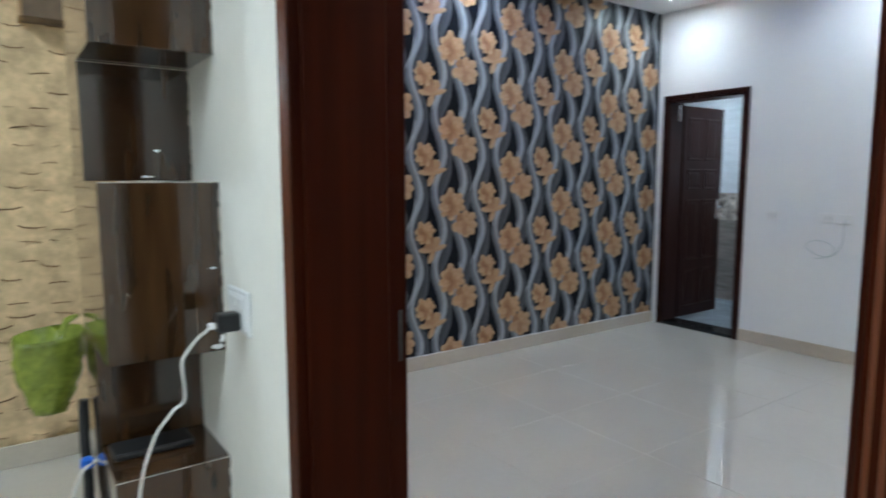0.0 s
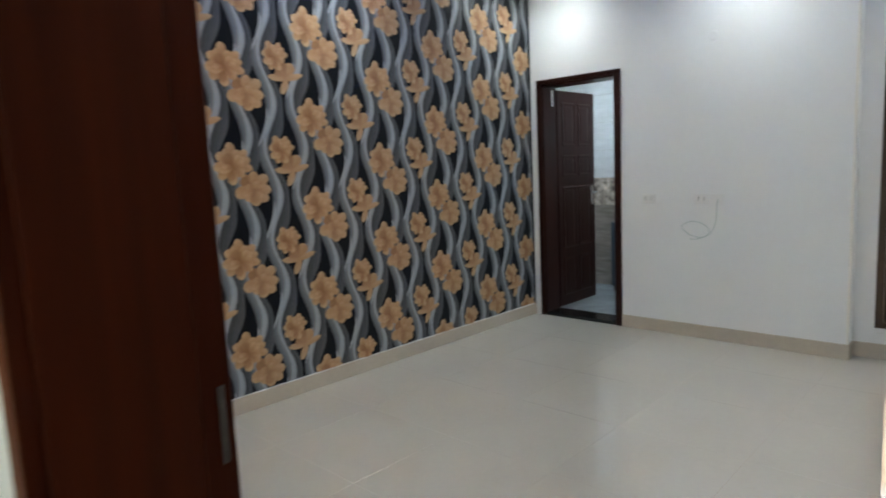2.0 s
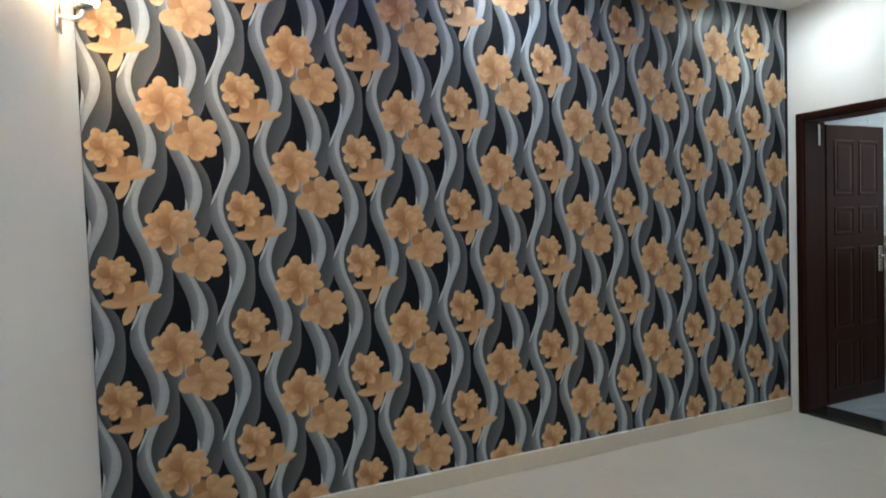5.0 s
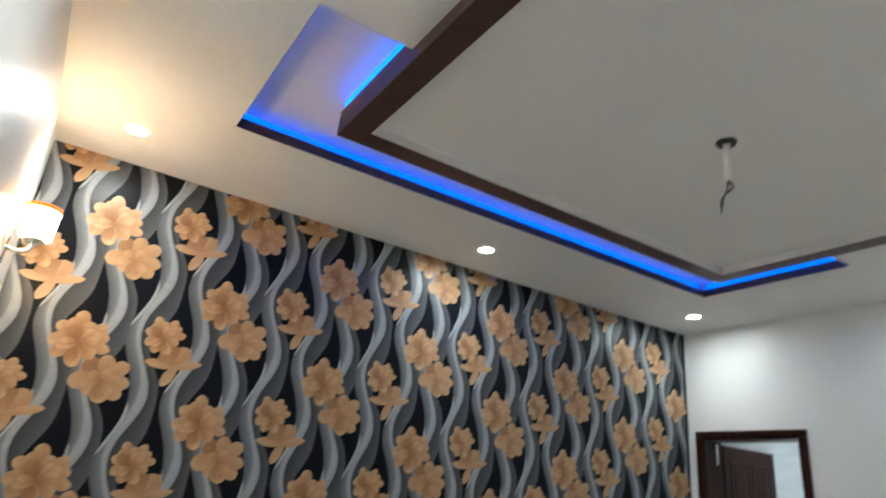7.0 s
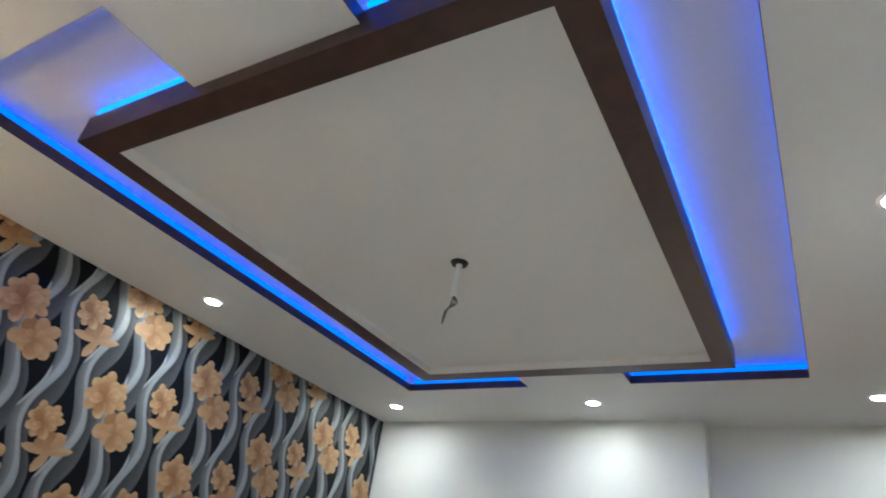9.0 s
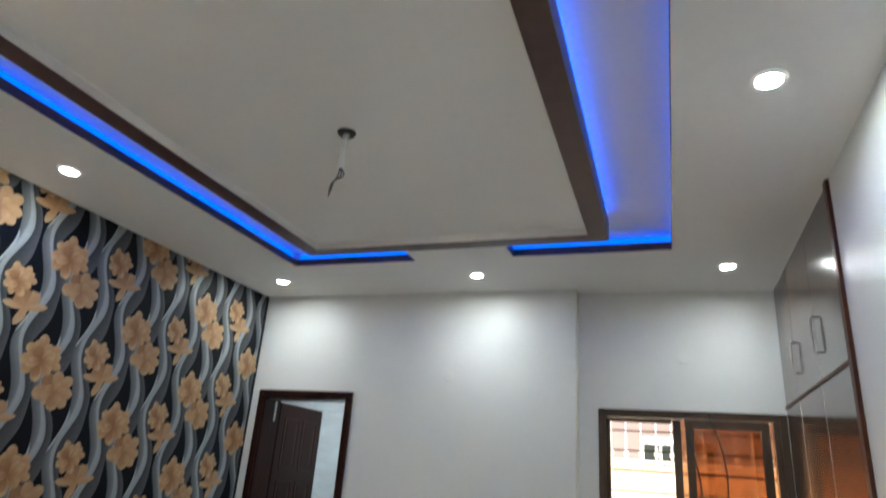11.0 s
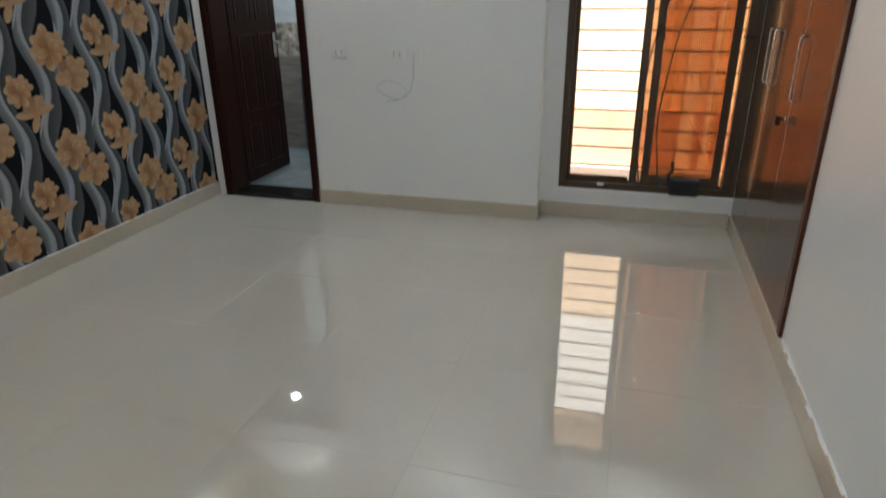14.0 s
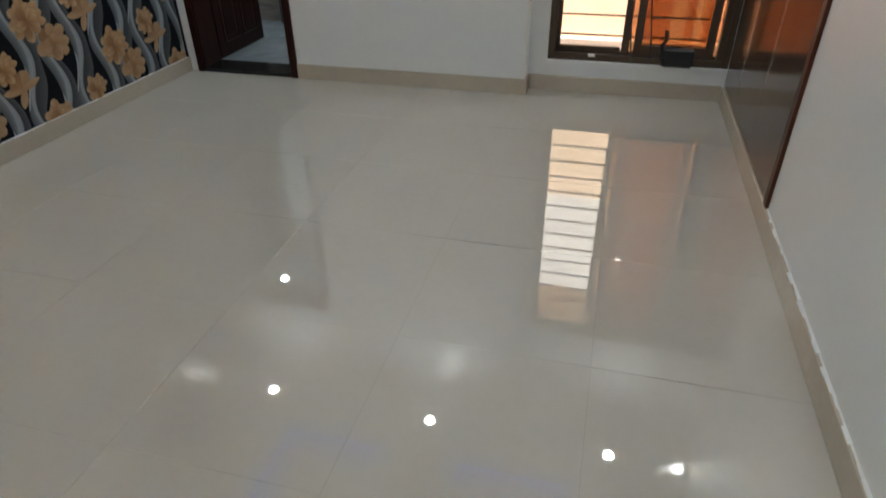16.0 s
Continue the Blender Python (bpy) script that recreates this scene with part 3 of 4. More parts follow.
for z in (0.2, 1.0, 1.8):
    bm = bmesh.new()
    disc(bm, (-0.006, -0.010), 0.006, 0.006, z, z + 0.09, 10)
    part("hinge", bm, CHROME, leaf)

# ---- bathroom seen through its door ----
QX0, QX1, QY0, QY1 = 5.4, 6.76, 2.3, 4.7
BW = setting("bath_wall_east", boxes((QX1, QX1 + 0.15, QY0, QY1, 0, TOPZ)), GROUT, "bathroom wall with pale tiles above and stone-look tiles below", "wall")
setting("bath_wall_north", boxes((QX0, QX1 + 0.15, QY1, QY1 + 0.15, 0, TOPZ)), BTILE, "pale tiled bathroom wall", "wall")
setting("bath_wall_south", boxes((QX0, QX1 + 0.15, QY0 - 0.15, QY0, 0, TOPZ)), BTILE, "pale tiled bathroom wall", "wall")
setting("bath_wall_west", boxes((QX0 - 0.2, QX0, NORTH + 0.2, QY1, 0, TOPZ)), BTILE, "pale tiled bathroom wall", "wall")
setting("bath_ceiling", boxes((QX0, QX1 + 0.15, QY0, QY1, 2.5, 2.6)), PLASTER, "white bathroom ceiling", "ceiling")
BF = setting("bath_floor", boxes((QX0, QX1, QY0, QY1, -0.15, -0.002)), GROUT, "pale grey-blue bathroom floor tiles", "floor")
bl = downlight(6.03, 3.77, BLAMP, 2.5)
copy_thing(bl, pose(5.95, 3.0, 2.5))
bath_beam = new("downlight_beam", beam_data)
bath_beam.location = (6.03, 3.77, 2.488)
vanity = thing("vanity_cabinet", (6.6, 3.55, 0.0), "dark slate-blue bathroom cabinet against the tiled wall", "cabinet")
part("body", at_base(boxes((6.45, 6.735, 3.32, 3.60, 0.06, 0.74), bevel=0.006), vanity), mat("slate_blue", (0.035, 0.055, 0.075), 0.35, grain=0.1), vanity)
part("plinth", at_base(boxes((6.48, 6.73, 3.34, 3.58, 0.0, 0.06)), vanity), BLACK, vanity)

# ---- window ----
win = tagged(new("window_1"), "tall bronze aluminium sliding window, one half slid open", "window", kind="structure")
win.location = (5.38, 0.55, WZ0)


def in_win(bm):
    return at_base(bm, win)


FX0, FX1 = 5.342, 5.43
fw = 0.042
fr = part("window_frame", in_win(boxes((FX0, FX1, WY0, WY0 + fw, WZ0, WZ1), (FX0, FX1, WY1 - fw, WY1, WZ0, WZ1),
                                       (FX0, FX1, WY0 + fw, WY1 - fw, WZ0, WZ0 + 0.045), (FX0, FX1, WY0 + fw, WY1 - fw, WZ1 - 0.045, WZ1), bevel=0.002)), BRONZE, win)
part("track_rail", in_win(boxes((FX0 + 0.03, FX0 + 0.036, WY0 + fw, WY1 - fw, WZ0 + 0.045, WZ0 + 0.060), (FX0 + 0.062, FX0 + 0.068, WY0 + fw, WY1 - fw, WZ0 + 0.045, WZ0 + 0.060))), BRONZE, win)
part("window_sill", in_win(boxes((RECESS - 0.008, FX0, WY0 + 0.001, WY1 - 0.001, WZ0 - 0.03, WZ0 + 0.003), bevel=0.003)), PAINT, win, "white painted sill")


def sash(y0, y1, x, st=0.043):
    s = part("sash", in_win(boxes((x, x + 0.026, y0, y0 + st, WZ0 + 0.05, WZ1 - 0.048), (x, x + 0.026, y1 - st, y1, WZ0 + 0.05, WZ1 - 0.048),
                                  (x, x + 0.026, y0 + st, y1 - st, WZ0 + 0.05, WZ0 + 0.115), (x, x + 0.026, y0 + st, y1 - st, WZ1 - 0.10, WZ1 - 0.048), bevel=0.002)), BRONZE, win)
    bm = boxes((x + 0.010, x + 0.015, y0 + st, y1 - st, WZ0 + 0.115, WZ1 - 0.10))
    g = new("pane", mesh_of("pane", in_win(bm), GLASS))
    g.parent = s
    tagged(g, "bronze tinted glass pane")
    g.visible_shadow = False
    return s


sash(0.098, 0.572, FX0 + 0.008, 0.048)
part("side_post", in_win(boxes((FX0 + 0.004, FX1 - 0.01, WY0 + fw, 0.075, WZ0 + 0.046, WZ1 - 0.046), bevel=0.002)), BRONZE, win)
part("sash_stile", in_win(boxes((FX0 + 0.046, FX0 + 0.072, 1.030, WY1 - fw, WZ0 + 0.05, WZ1 - 0.048), bevel=0.002)), BRONZE, win)
outer = part("sash_stile", in_win(boxes((FX0 + 0.046, FX0 + 0.072, 0.598, 0.645, WZ0 + 0.05, WZ1 - 0.048), bevel=0.002)), BRONZE, win)
outer_pane = new("pane", mesh_of("pane", in_win(boxes((FX0 + 0.056, FX0 + 0.061, 0.0755, 0.598, WZ0 + 0.05, WZ1 - 0.048))), GLASS))
outer_pane.parent = outer
tagged(outer_pane, "bronze tinted glass pane")
outer_pane.visible_shadow = False
part("sash_catch", in_win(boxes((FX0 - 0.006, FX0 + 0.0075, 0.519, 0.533, 1.150, 1.190), bevel=0.003)), BLACK, win, "small black sash catch")
part("sash_bolt", in_win(boxes((FX0 - 0.008, FX0 + 0.0035, 0.012, 0.092, 1.166, 1.180), bevel=0.003)), BLACK, win, "short black sliding bolt")
part("rail", in_win(boxes((FX0 + 0.046, FX0 + 0.072, 0.652, WY1 - fw, WZ0 + 0.05, WZ0 + 0.085), (FX0 + 0.046, FX0 + 0.072, 0.652, WY1 - fw, WZ1 - 0.075, WZ1 - 0.048), bevel=0.002)), BRONZE, win)
part("latch", in_win(boxes((FX0 - 0.010, FX0 + 0.012, 0.80, 0.845, WZ0 + 0.030, WZ0 + 0.046), bevel=0.003)), WHITEP, win, "small white roller latch")

grille = thing("window_grille", (5.49, 0.55, WZ0), "dark iron security grille of level bars outside the window", "window grille")
for k in range(14):
    z = 0.331 + k * 0.1245
    part("bar", at_base(boxes((5.485, 5.495, WY0 - 0.005, WY1 + 0.005, z - 0.0055, z + 0.0055), bevel=0.002), grille), IRONB, grille)
for y in (WY0 + 0.012, WY1 - 0.012):
    part("upright", at_base(boxes((5.497, 5.503, y - 0.012, y + 0.012, WZ0, WZ1)), grille), IRONB, grille)

# ---- yard beyond the window ----
setting("ground", boxes((5.53, 60, -60, 2.14, -0.4, -0.12), (6.92, 60, 2.14, 60, -0.4, -0.12)), CONC, "bare concrete yard ground", "ground")
setting("yard_wall", boxes((7.3, 7.5, -6, 6, -0.12, 1.76)), OUTWALL, "sunlit orange-painted boundary wall", "wall")
setting("yard_plinth", boxes((7.27, 7.2995, -6, 6, -0.12, 0.42)), OUTPLINTH, "pinkish plinth of the boundary wall", "wall")
setting("yard_coping", boxes((7.296, 7.504, -6, 6, 1.7601, 1.80), bevel=0.006), OUTWALL, "pale coping on the boundary wall", "trim")
# two paler upright strips in front of the boundary wall
setting("yard_pale_strips", boxes((7.25, 7.2699, 0.105, 0.229, -0.12, 1.58), (7.25, 7.2699, -0.053, 0.029, -0.12, 1.70), bevel=0.003),
        mat("pale_yard_strip", (0.90, 0.86, 0.80), 0.8, grain=0.06, grain_scale=20, stain_sheen=0.12, stain_sheen_scale=1.5), "pale upright strips on the boundary wall", "trim")
fence = thing("spear_fence", (7.4, 0.5, 1.80), "white iron fence with spear heads on the boundary wall", "fence")


def picket(h):
    bm = boxes((-0.006, 0.006, -0.006, 0.006, 0, h))
    v = [bm.verts.new(c) for c in ((0, -0.024, 0.10), (0.01, 0, 0.07), (0, 0.024, 0.10), (-0.01, 0, 0.07), (0, 0, 0.19), (0, 0, 0.06))]
    for q in ((0, 1, 4), (1, 2, 4), (2, 3, 4), (3, 0, 4), (1, 0, 5), (2, 1, 5), (3, 2, 5), (0, 3, 5)):
        bm.faces.new([v[i] for i in q])
    tip = [bm.verts.new((c[0], c[1], c[2] + h - 0.07)) for c in ((0, -0.024, 0.10), (0.01, 0, 0.07), (0, 0.024, 0.10), (-0.01, 0, 0.07), (0, 0, 0.19), (0, 0, 0.06))]
    for q in ((0, 1, 4), (1, 2, 4), (2, 3, 4), (3, 0, 4), (1, 0, 5), (2, 1, 5), (3, 2, 5), (0, 3, 5)):
        bm.faces.new([tip[i] for i in q])
    return mesh_of("picket", bm, IRONW)


pk = picket(0.76)
for k in range(24):
    p = new("picket", pk)
    p.parent = fence
    p.location = (0, -1.6 + k * 0.135, 0)
part("rail", at_base(boxes((7.385, 7.415, -1.2, 2.2, 2.53, 2.555), (7.385, 7.415, -1.2, 2.2, 1.825, 1.845)), fence), IRONW, fence)
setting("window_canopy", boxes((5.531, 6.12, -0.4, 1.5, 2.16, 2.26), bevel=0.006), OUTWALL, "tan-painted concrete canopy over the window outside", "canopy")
house = thing("neighbour_house", (13, 1.0, -0.12), "pale pinkish plastered house behind the boundary wall", "house")
part("wall", at_base(boxes((12, 16, -9, 12, -0.12, 3.75), bevel=0.02), house), FACADE, house)
# added block, out of direct view, that whitens the window's reflection in the floor
part("added_upper_block", at_base(boxes((12, 16, -9, 12, 3.7501, 7.4), bevel=0.02), house), mat("added_bright_white", (0.78, 0.74, 0.70), 0.85, grain=0.05, stain_sheen=0.08, stain_sheen_scale=0.8), house, "added bright white block for the floor reflection")
part("parapet", at_base(boxes((11.94, 16.06, -9.06, 12.06, 7.4001, 7.8), bevel=0.02), house), FACADE, house)
small = part("window", at_base(boxes((11.96, 11.995, 0.53, 1.12, 1.86, 2.38), bevel=0.01), house), IRONW, house)
for ya, yb in ((0.58, 0.80), (0.84, 1.07)):
    part("pane", at_base(boxes((11.945, 11.959, ya, yb, 1.91, 2.28)), house), DARKGL, small)
part("ledge", at_base(boxes((11.8, 11.999, -9, 12, 3.1, 3.3), bevel=0.02), house), FACADE, house)

# ---- wardrobe built into the south wall ----
wr = thing("wardrobe", (4.5, 0.0, 0.1), "glossy dark brown built-in wardrobe with chrome handles", "wardrobe")


def in_wr(bm):
    return at_base(bm, wr)


part("carcass", in_wr(boxes((3.715, 5.325, -0.60, -0.022, 0.1, CEIL - 0.002))), BLACK, wr)
part("base", in_wr(boxes((3.715, 5.325, -0.60, -0.004, 0.0, 0.098))), SKIRT, wr)
EDGE = mat("mahogany_edge", (0.070, 0.018, 0.008), 0.4, spec=0.3, grain=0.25, grain_scale=20, stretch=(1, 1, 0.08))
part("edge_trim", in_wr(boxes((3.712, 3.762, -0.03, 0.014, 0.101, CEIL - 0.002), bevel=0.004)), EDGE, wr, "reddish mahogany edge post")
part("rail", in_wr(boxes((3.764, 5.325, -0.02, 0.006, 2.100, 2.116), bevel=0.002)), EDGE, wr, "reddish mahogany rail")
DX = [3.766, 4.325, 4.885, 5.322]
for i in range(3):
    for za, zb, hz in ((0.104, 2.097, 0.968), (2.119, CEIL - 0.004, 2.235)):
        d = part("door", in_wr(boxes((DX[i] + 0.0025, DX[i + 1] - 0.0025, -0.020, -0.001, za, zb), bevel=0.0015)), LAMIN, wr)
        if i < 2:
            part("edge_strip", in_wr(boxes((DX[i + 1] - 0.0045, DX[i + 1] - 0.0015, -0.018, 0.0005, za, zb))), CHROME, d, "thin bright edge strip")
        if i < 2 or za < 1:
            hl = 0.268 if za < 1 else 0.165
            x = DX[i + 1] - 0.055 if i < 2 else DX[i] + 0.06
            pts = [(x, -0.001, hz), (x, 0.017, hz), (x, 0.022, hz + 0.006), (x, 0.022, hz + hl - 0.006), (x, 0.017, hz + hl), (x, -0.001, hz + hl)]
            bm = bmesh.new()
            tube(bm, pts, 0.0045, 8)
            part("handle", in_wr(bm), CHROME, d, "chrome bar handle")
        if i == 1 and za < 1:
            bm = bmesh.new()
            tube(bm, [(DX[i] + 0.045, -0.001, 0.875), (DX[i] + 0.045, 0.006, 0.875)], 0.011, 12)
            part("lock", in_wr(bm), CHROME, d, "round chrome lock")
            bm = boxes((DX[i] + 0.041, DX[i] + 0.049, 0.0065, 0.026, 0.871, 0.879), bevel=0.001)
            box(bm, DX[i] + 0.043, DX[i] + 0.047, 0.020, 0.042, 0.845, 0.885)
            part("key", in_wr(bm), BLACK, d, "small dark key in its lock")

# ---- sockets, cover plates and loose cable on the east wall ----


def plate(name, y, z, w, hh, label, holes=True, x=EAST):
    e = thing(name, (x, y, z), label, "socket")
    part("plate", boxes((-0.009, -0.0005, -w / 2, w / 2, -hh / 2, hh / 2), bevel=0.003), WHITEP, e)
    if holes:
        for dy in (-w * 0.2, w * 0.2):
            part("socket_face", boxes((-0.0115, -0.009, dy - w * 0.15, dy + w * 0.15, -hh * 0.36, hh * 0.36), bevel=0.001), WHITEP, e)
            for dz in (-0.009, 0.009):
                bm = boxes((-0.0125, -0.0113, dy - 0.003, dy + 0.003, dz - 0.004, dz + 0.004))
                part("hole", bm, BLACK, e)
    return e


plate("wall_socket", 2.593, 1.067, 0.105, 0.075, "white double wall socket on the painted wall")
plate("wall_socket", 2.18, 1.065, 0.105, 0.075, "white double wall socket beside a cable outlet")
plate("cable_outlet", 2.062, 1.062, 0.095, 0.075, "white cable outlet plate with a grey lead", False)
cable = thing("tv_cable", (EAST - 0.012, 2.06, 0.8), "grey aerial lead hanging in a loose loop", "cable")
bm = bmesh.new()
pts = [(0, 0, 0.262), (-0.016, 0.002, 0.20), (-0.008, 0.006, 0.12), (0.004, 0.025, 0.06), (0.006, 0.06, 0.0), (0.006, 0.13, -0.025), (0.004, 0.21, -0.005),
       (0.0, 0.265, 0.045), (-0.004, 0.23, 0.085), (-0.004, 0.16, 0.095), (-0.004, 0.09, 0.07), (-0.003, 0.06, 0.03), (-0.002, 0.08, -0.01), (0.0, 0.14, -0.035), (0.002, 0.205, -0.042)]
tube(bm, spline(pts, 6), 0.0027, 7)
part("lead", bm, GREYC, cable)


def round_cover(x, y, z):
    e = thing("round_cover", (x, y, z), "small round white junction cover on the painted wall", "junction cover")
    bm = bmesh.new()
    n = 20
    rings = [[bm.verts.new((xx, r * math.cos(2 * math.pi * k / n), r * math.sin(2 * math.pi * k / n))) for k in range(n)] for r, xx in ((0.036, -0.0005), (0.034, -0.002), (0.026, -0.0035))]
    for a, b in zip(rings, rings[1:]):
        for k in range(n):
            bm.faces.new((a[k], a[(k + 1) % n], b[(k + 1) % n], b[k])).smooth = True
    bm.faces.new(rings[-1])
    part("cap", bm, PAINT, e)


round_cover(EAST, 2.105, 2.232)
round_cover(RECESS, 0.56, 2.40)

# ---- cables in front of the window ----


def hanging(points, r=0.0045):
    e = thing("black_cable", points[0], "thin black cable hanging down across the window", "cable", "window cables")
    bm = bmesh.new()
    tube(bm, spline(points, 7), r, 7)
    part("lead", at_base(bm, e), BLACK, e)


XC = 5.325
hanging([(XC + 0.01, 0.585, 2.066), (XC, 0.545, 1.88), (XC, 0.50, 1.62), (XC, 0.515, 1.40), (XC, 0.585, 1.11), (XC, 0.61, 0.80), (XC, 0.61, 0.50), (XC, 0.575, 0.22)])
hanging([(XC + 0.01, 0.435, 2.066), (XC, 0.375, 1.86), (XC, 0.352, 1.657), (XC, 0.385, 1.40), (XC, 0.45, 1.155), (XC, 0.50, 0.80), (XC, 0.505, 0.588), (XC, 0.48, 0.40), (XC, 0.465, 0.22)])
adapter = thing("power_adapter", (5.315, 0.31, 0.204), "black power adapter with bundled lead on the window sill", "power adapter")
part("body", at_base(boxes((5.285, 5.337, 0.212, 0.395, 0.204, 0.318), bevel=0.012), adapter), BLACK, adapter)
bm = bmesh.new()
for k in range(3):
    tube(bm, [(5.312 + 0.012 * math.sin(3 * a + k), 0.33 + 0.075 * math.cos(a), 0.262 + 0.045 * math.sin(a) + 0.01 * k) for a in [i * math.pi / 9 for i in range(19)]], 0.006, 6)
tube(bm, spline([(5.312, 0.40, 0.27), (5.306, 0.405, 0.33), (5.312, 0.385, 0.37), (5.312, 0.39, 0.42)], 5), 0.012, 7)
part("lead", at_base(bm, adapter), BLACK, adapter)

# ---- wire drop for a ceiling fan ----
fan = thing("fan_point", (2.935, 1.812, 2.831), "ceiling fan point with white conduit and loose wires", "fan point")
bm = bmesh.new()
disc(bm, (0, 0), 0.032, 0.038, -0.010, 0.0, 24)
part("ring", bm, BLACK, fan, "black round ceiling plate")
bm = bmesh.new()
tube(bm, [(0, 0, -0.004), (0.002, 0.008, -0.155)], 0.0135, 12)
part("conduit", bm, mat("bright_conduit", (0.92, 0.92, 0.90), 0.3, grain=0.02), fan, "white plastic conduit")
bm = bmesh.new()
for k in range(3):
    tube(bm, spline([(0.002, 0.008, -0.15), (0.004 * k, 0.012 - 0.010 * k, -0.185), (0.004, 0.03 + 0.004 * k, -0.215), (0.0, 0.035 + 0.003 * k, -0.25 - 0.012 * k)], 5), 0.0032, 6)
part("wire", bm, mat("dark_wire", (0.12, 0.12, 0.125), 0.5, grain=0.1), fan)

# ---- wall lamp on the west wall ----
lampy, lampz = 3.16, 2.292
sc = thing("wall_lamp", (WEST, lampy, lampz), "lit wall lamp with white glass shade and amber rim", "wall lamp")
bm = boxes((0.0005, 0.012, -0.045, 0.045, -0.16, -0.02), bevel=0.004)
part("back_plate", bm, CHROME, sc, "chrome back plate")
bm = bmesh.new()
tube(bm, spline([(0.008, 0, -0.11), (0.05, 0, -0.115), (0.078, 0, -0.10), (0.082, 0, -0.075)], 5), 0.008, 10)
disc(bm, (0.082, 0), 0.028, 0.040, -0.075, -0.056, 24)
part("arm", bm, CHROME, sc, "chrome arm and cup")


def shell(c, r0, r1, z0, z1, t, n=32, floor=True):
    bm = bmesh.new()
    rings = []
    for r, z in ((r0, z0), (r1, z1), (r1 - t, z1), (r0 - t, z0 + t)):
        rings.append([bm.verts.new((c[0] + r * math.cos(2 * math.pi * k / n), c[1] + r * math.sin(2 * math.pi * k / n), z)) for k in range(n)])
    for a, b in zip(rings, rings[1:]):
        for k in range(n):
            bm.faces.new((a[k], a[(k + 1) % n], b[(k + 1) % n], b[k])).smooth = True
    if floor:
        bm.faces.new(rings[0][::-1])
        bm.faces.new(rings[-1])
    else:
        for k in range(n):
            bm.faces.new((rings[-1][k], rings[-1][(k + 1) % n], rings[0][(k + 1) % n], rings[0][k]))
    return bm


part("shade", shell((0.082, 0), 0.050, 0.055, -0.056, 0.046, 0.004), SHADE, sc, "glowing white glass shade")
bulb_data = bpy.data.lights.new("wall_lamp_bulb", "POINT")
bulb_data.energy, bulb_data.color, bulb_data.shadow_soft_size = 0.85, (1.0, 0.71, 0.43), 0.036
bulb = new("wall_lamp_bulb", bulb_data)
bulb.location = (WEST + 0.082, lampy, lampz - 0.014)
part("shade_rim", shell((0.082, 0), 0.0555, 0.0565, 0.046, 0.062, 0.004, floor=False), SHADE_RIM, sc, "amber glass rim")

# ---- hall: stepped shelf, charger, bag ----
sh = thing("corner_shelf", (0.51, 2.3, 0.0), "stepped dark brown laminate wall shelf with chipped edges", "shelf")
SX0, SX1 = 0.371, HALL - 0.0045


def open_box(y0, z0, z1, y1=2.36, t=0.018):
    b = part("shelf_box", at_base(boxes((SX0, SX1, y0, y0 + t, z0, z1), bevel=0.0015), sh), SHELFW, sh)
    for run in ((SX0, SX1, y1 - t, y1, z0, z1), (SX0, SX1, y0 + t, y1 - t, z1 - t, z1), (SX0, SX1, y0 + t, y1 - t, z0, z0 + t), (SX1 - 0.008, SX1, y0 + t, y1 - t, z0 + t, z1 - t), (SX0, SX0 + t, y0 + t, y1 - t, z0 + t, z1 - t)):
        part("panel", at_base(boxes(run, bevel=0.0015), sh), SHELFW, b)
    bm = bmesh.new()
    rng = random.Random(int(z0 * 1000))
    z = z0
    while z < z1 - 0.02:
        d = rng.uniform(0.01, 0.035)
        wdt = rng.uniform(0.001, 0.006)
        box(bm, SX1 - wdt, SX1 + 0.0005, y0 - 0.0012, y0 + 0.0005, z, min(z + d, z1))
        z += d
    box(bm, SX0, SX1, y0 - 0.0008, y0 + 0.0005, z1 - 0.0022, z1 + 0.0005)
    part("worn_edge", at_base(bm, sh), CHIP, b, "chipped pale edge")
    return b


def fleck(owner, x, y, z, w, hh, seed):
    """A ragged dab of dried white paint on a box front."""
    rng = random.Random(seed)
    bm = bmesh.new()
    n = 14
    rim = []
    for k in range(n):
        a, r = 2 * math.pi * k / n, rng.uniform(0.6, 1.1)
        rim.append(bm.verts.new((x + w * r * math.cos(a), y - 0.0008, z + hh * r * math.sin(a))))
    mid = bm.verts.new((x, y - 0.0020, z))
    for k in range(n):
        bm.faces.new((mid, rim[(k + 1) % n], rim[k]))
    part("paint_fleck", at_base(bm, sh), PAINT, owner, "dab of dried white paint")


open_box(1.79, 1.692, 2.10)
second = open_box(2.07, 1.360, 1.690)
fleck(second, 0.565, 2.07, 1.448, 0.011, 0.005, 1)
fleck(second, 0.535, 2.07, 1.372, 0.018, 0.004, 2)
third = open_box(1.79, 0.892, 1.358)
fleck(third, 0.637, 1.79, 1.125, 0.011, 0.0035, 3)
fleck(third, 0.645, 1.79, 0.905, 0.020, 0.010, 4)
fleck(third, 0.655, 1.79, 0.925, 0.008, 0.012, 5)
open_box(2.07, 0.584, 0.890)
open_box(1.79, 0.12, 0.582)
OAK = mat("tan_wood_edge", (0.30, 0.185, 0.085), 0.5, grain=0.2, grain_scale=25, stretch=(1, 1, 0.1))
niche = thing("wall_cabinet", (0.41, 3.58, 2.072), "brown wall cabinet with tan wooden edges against carved stone", "cabinet")
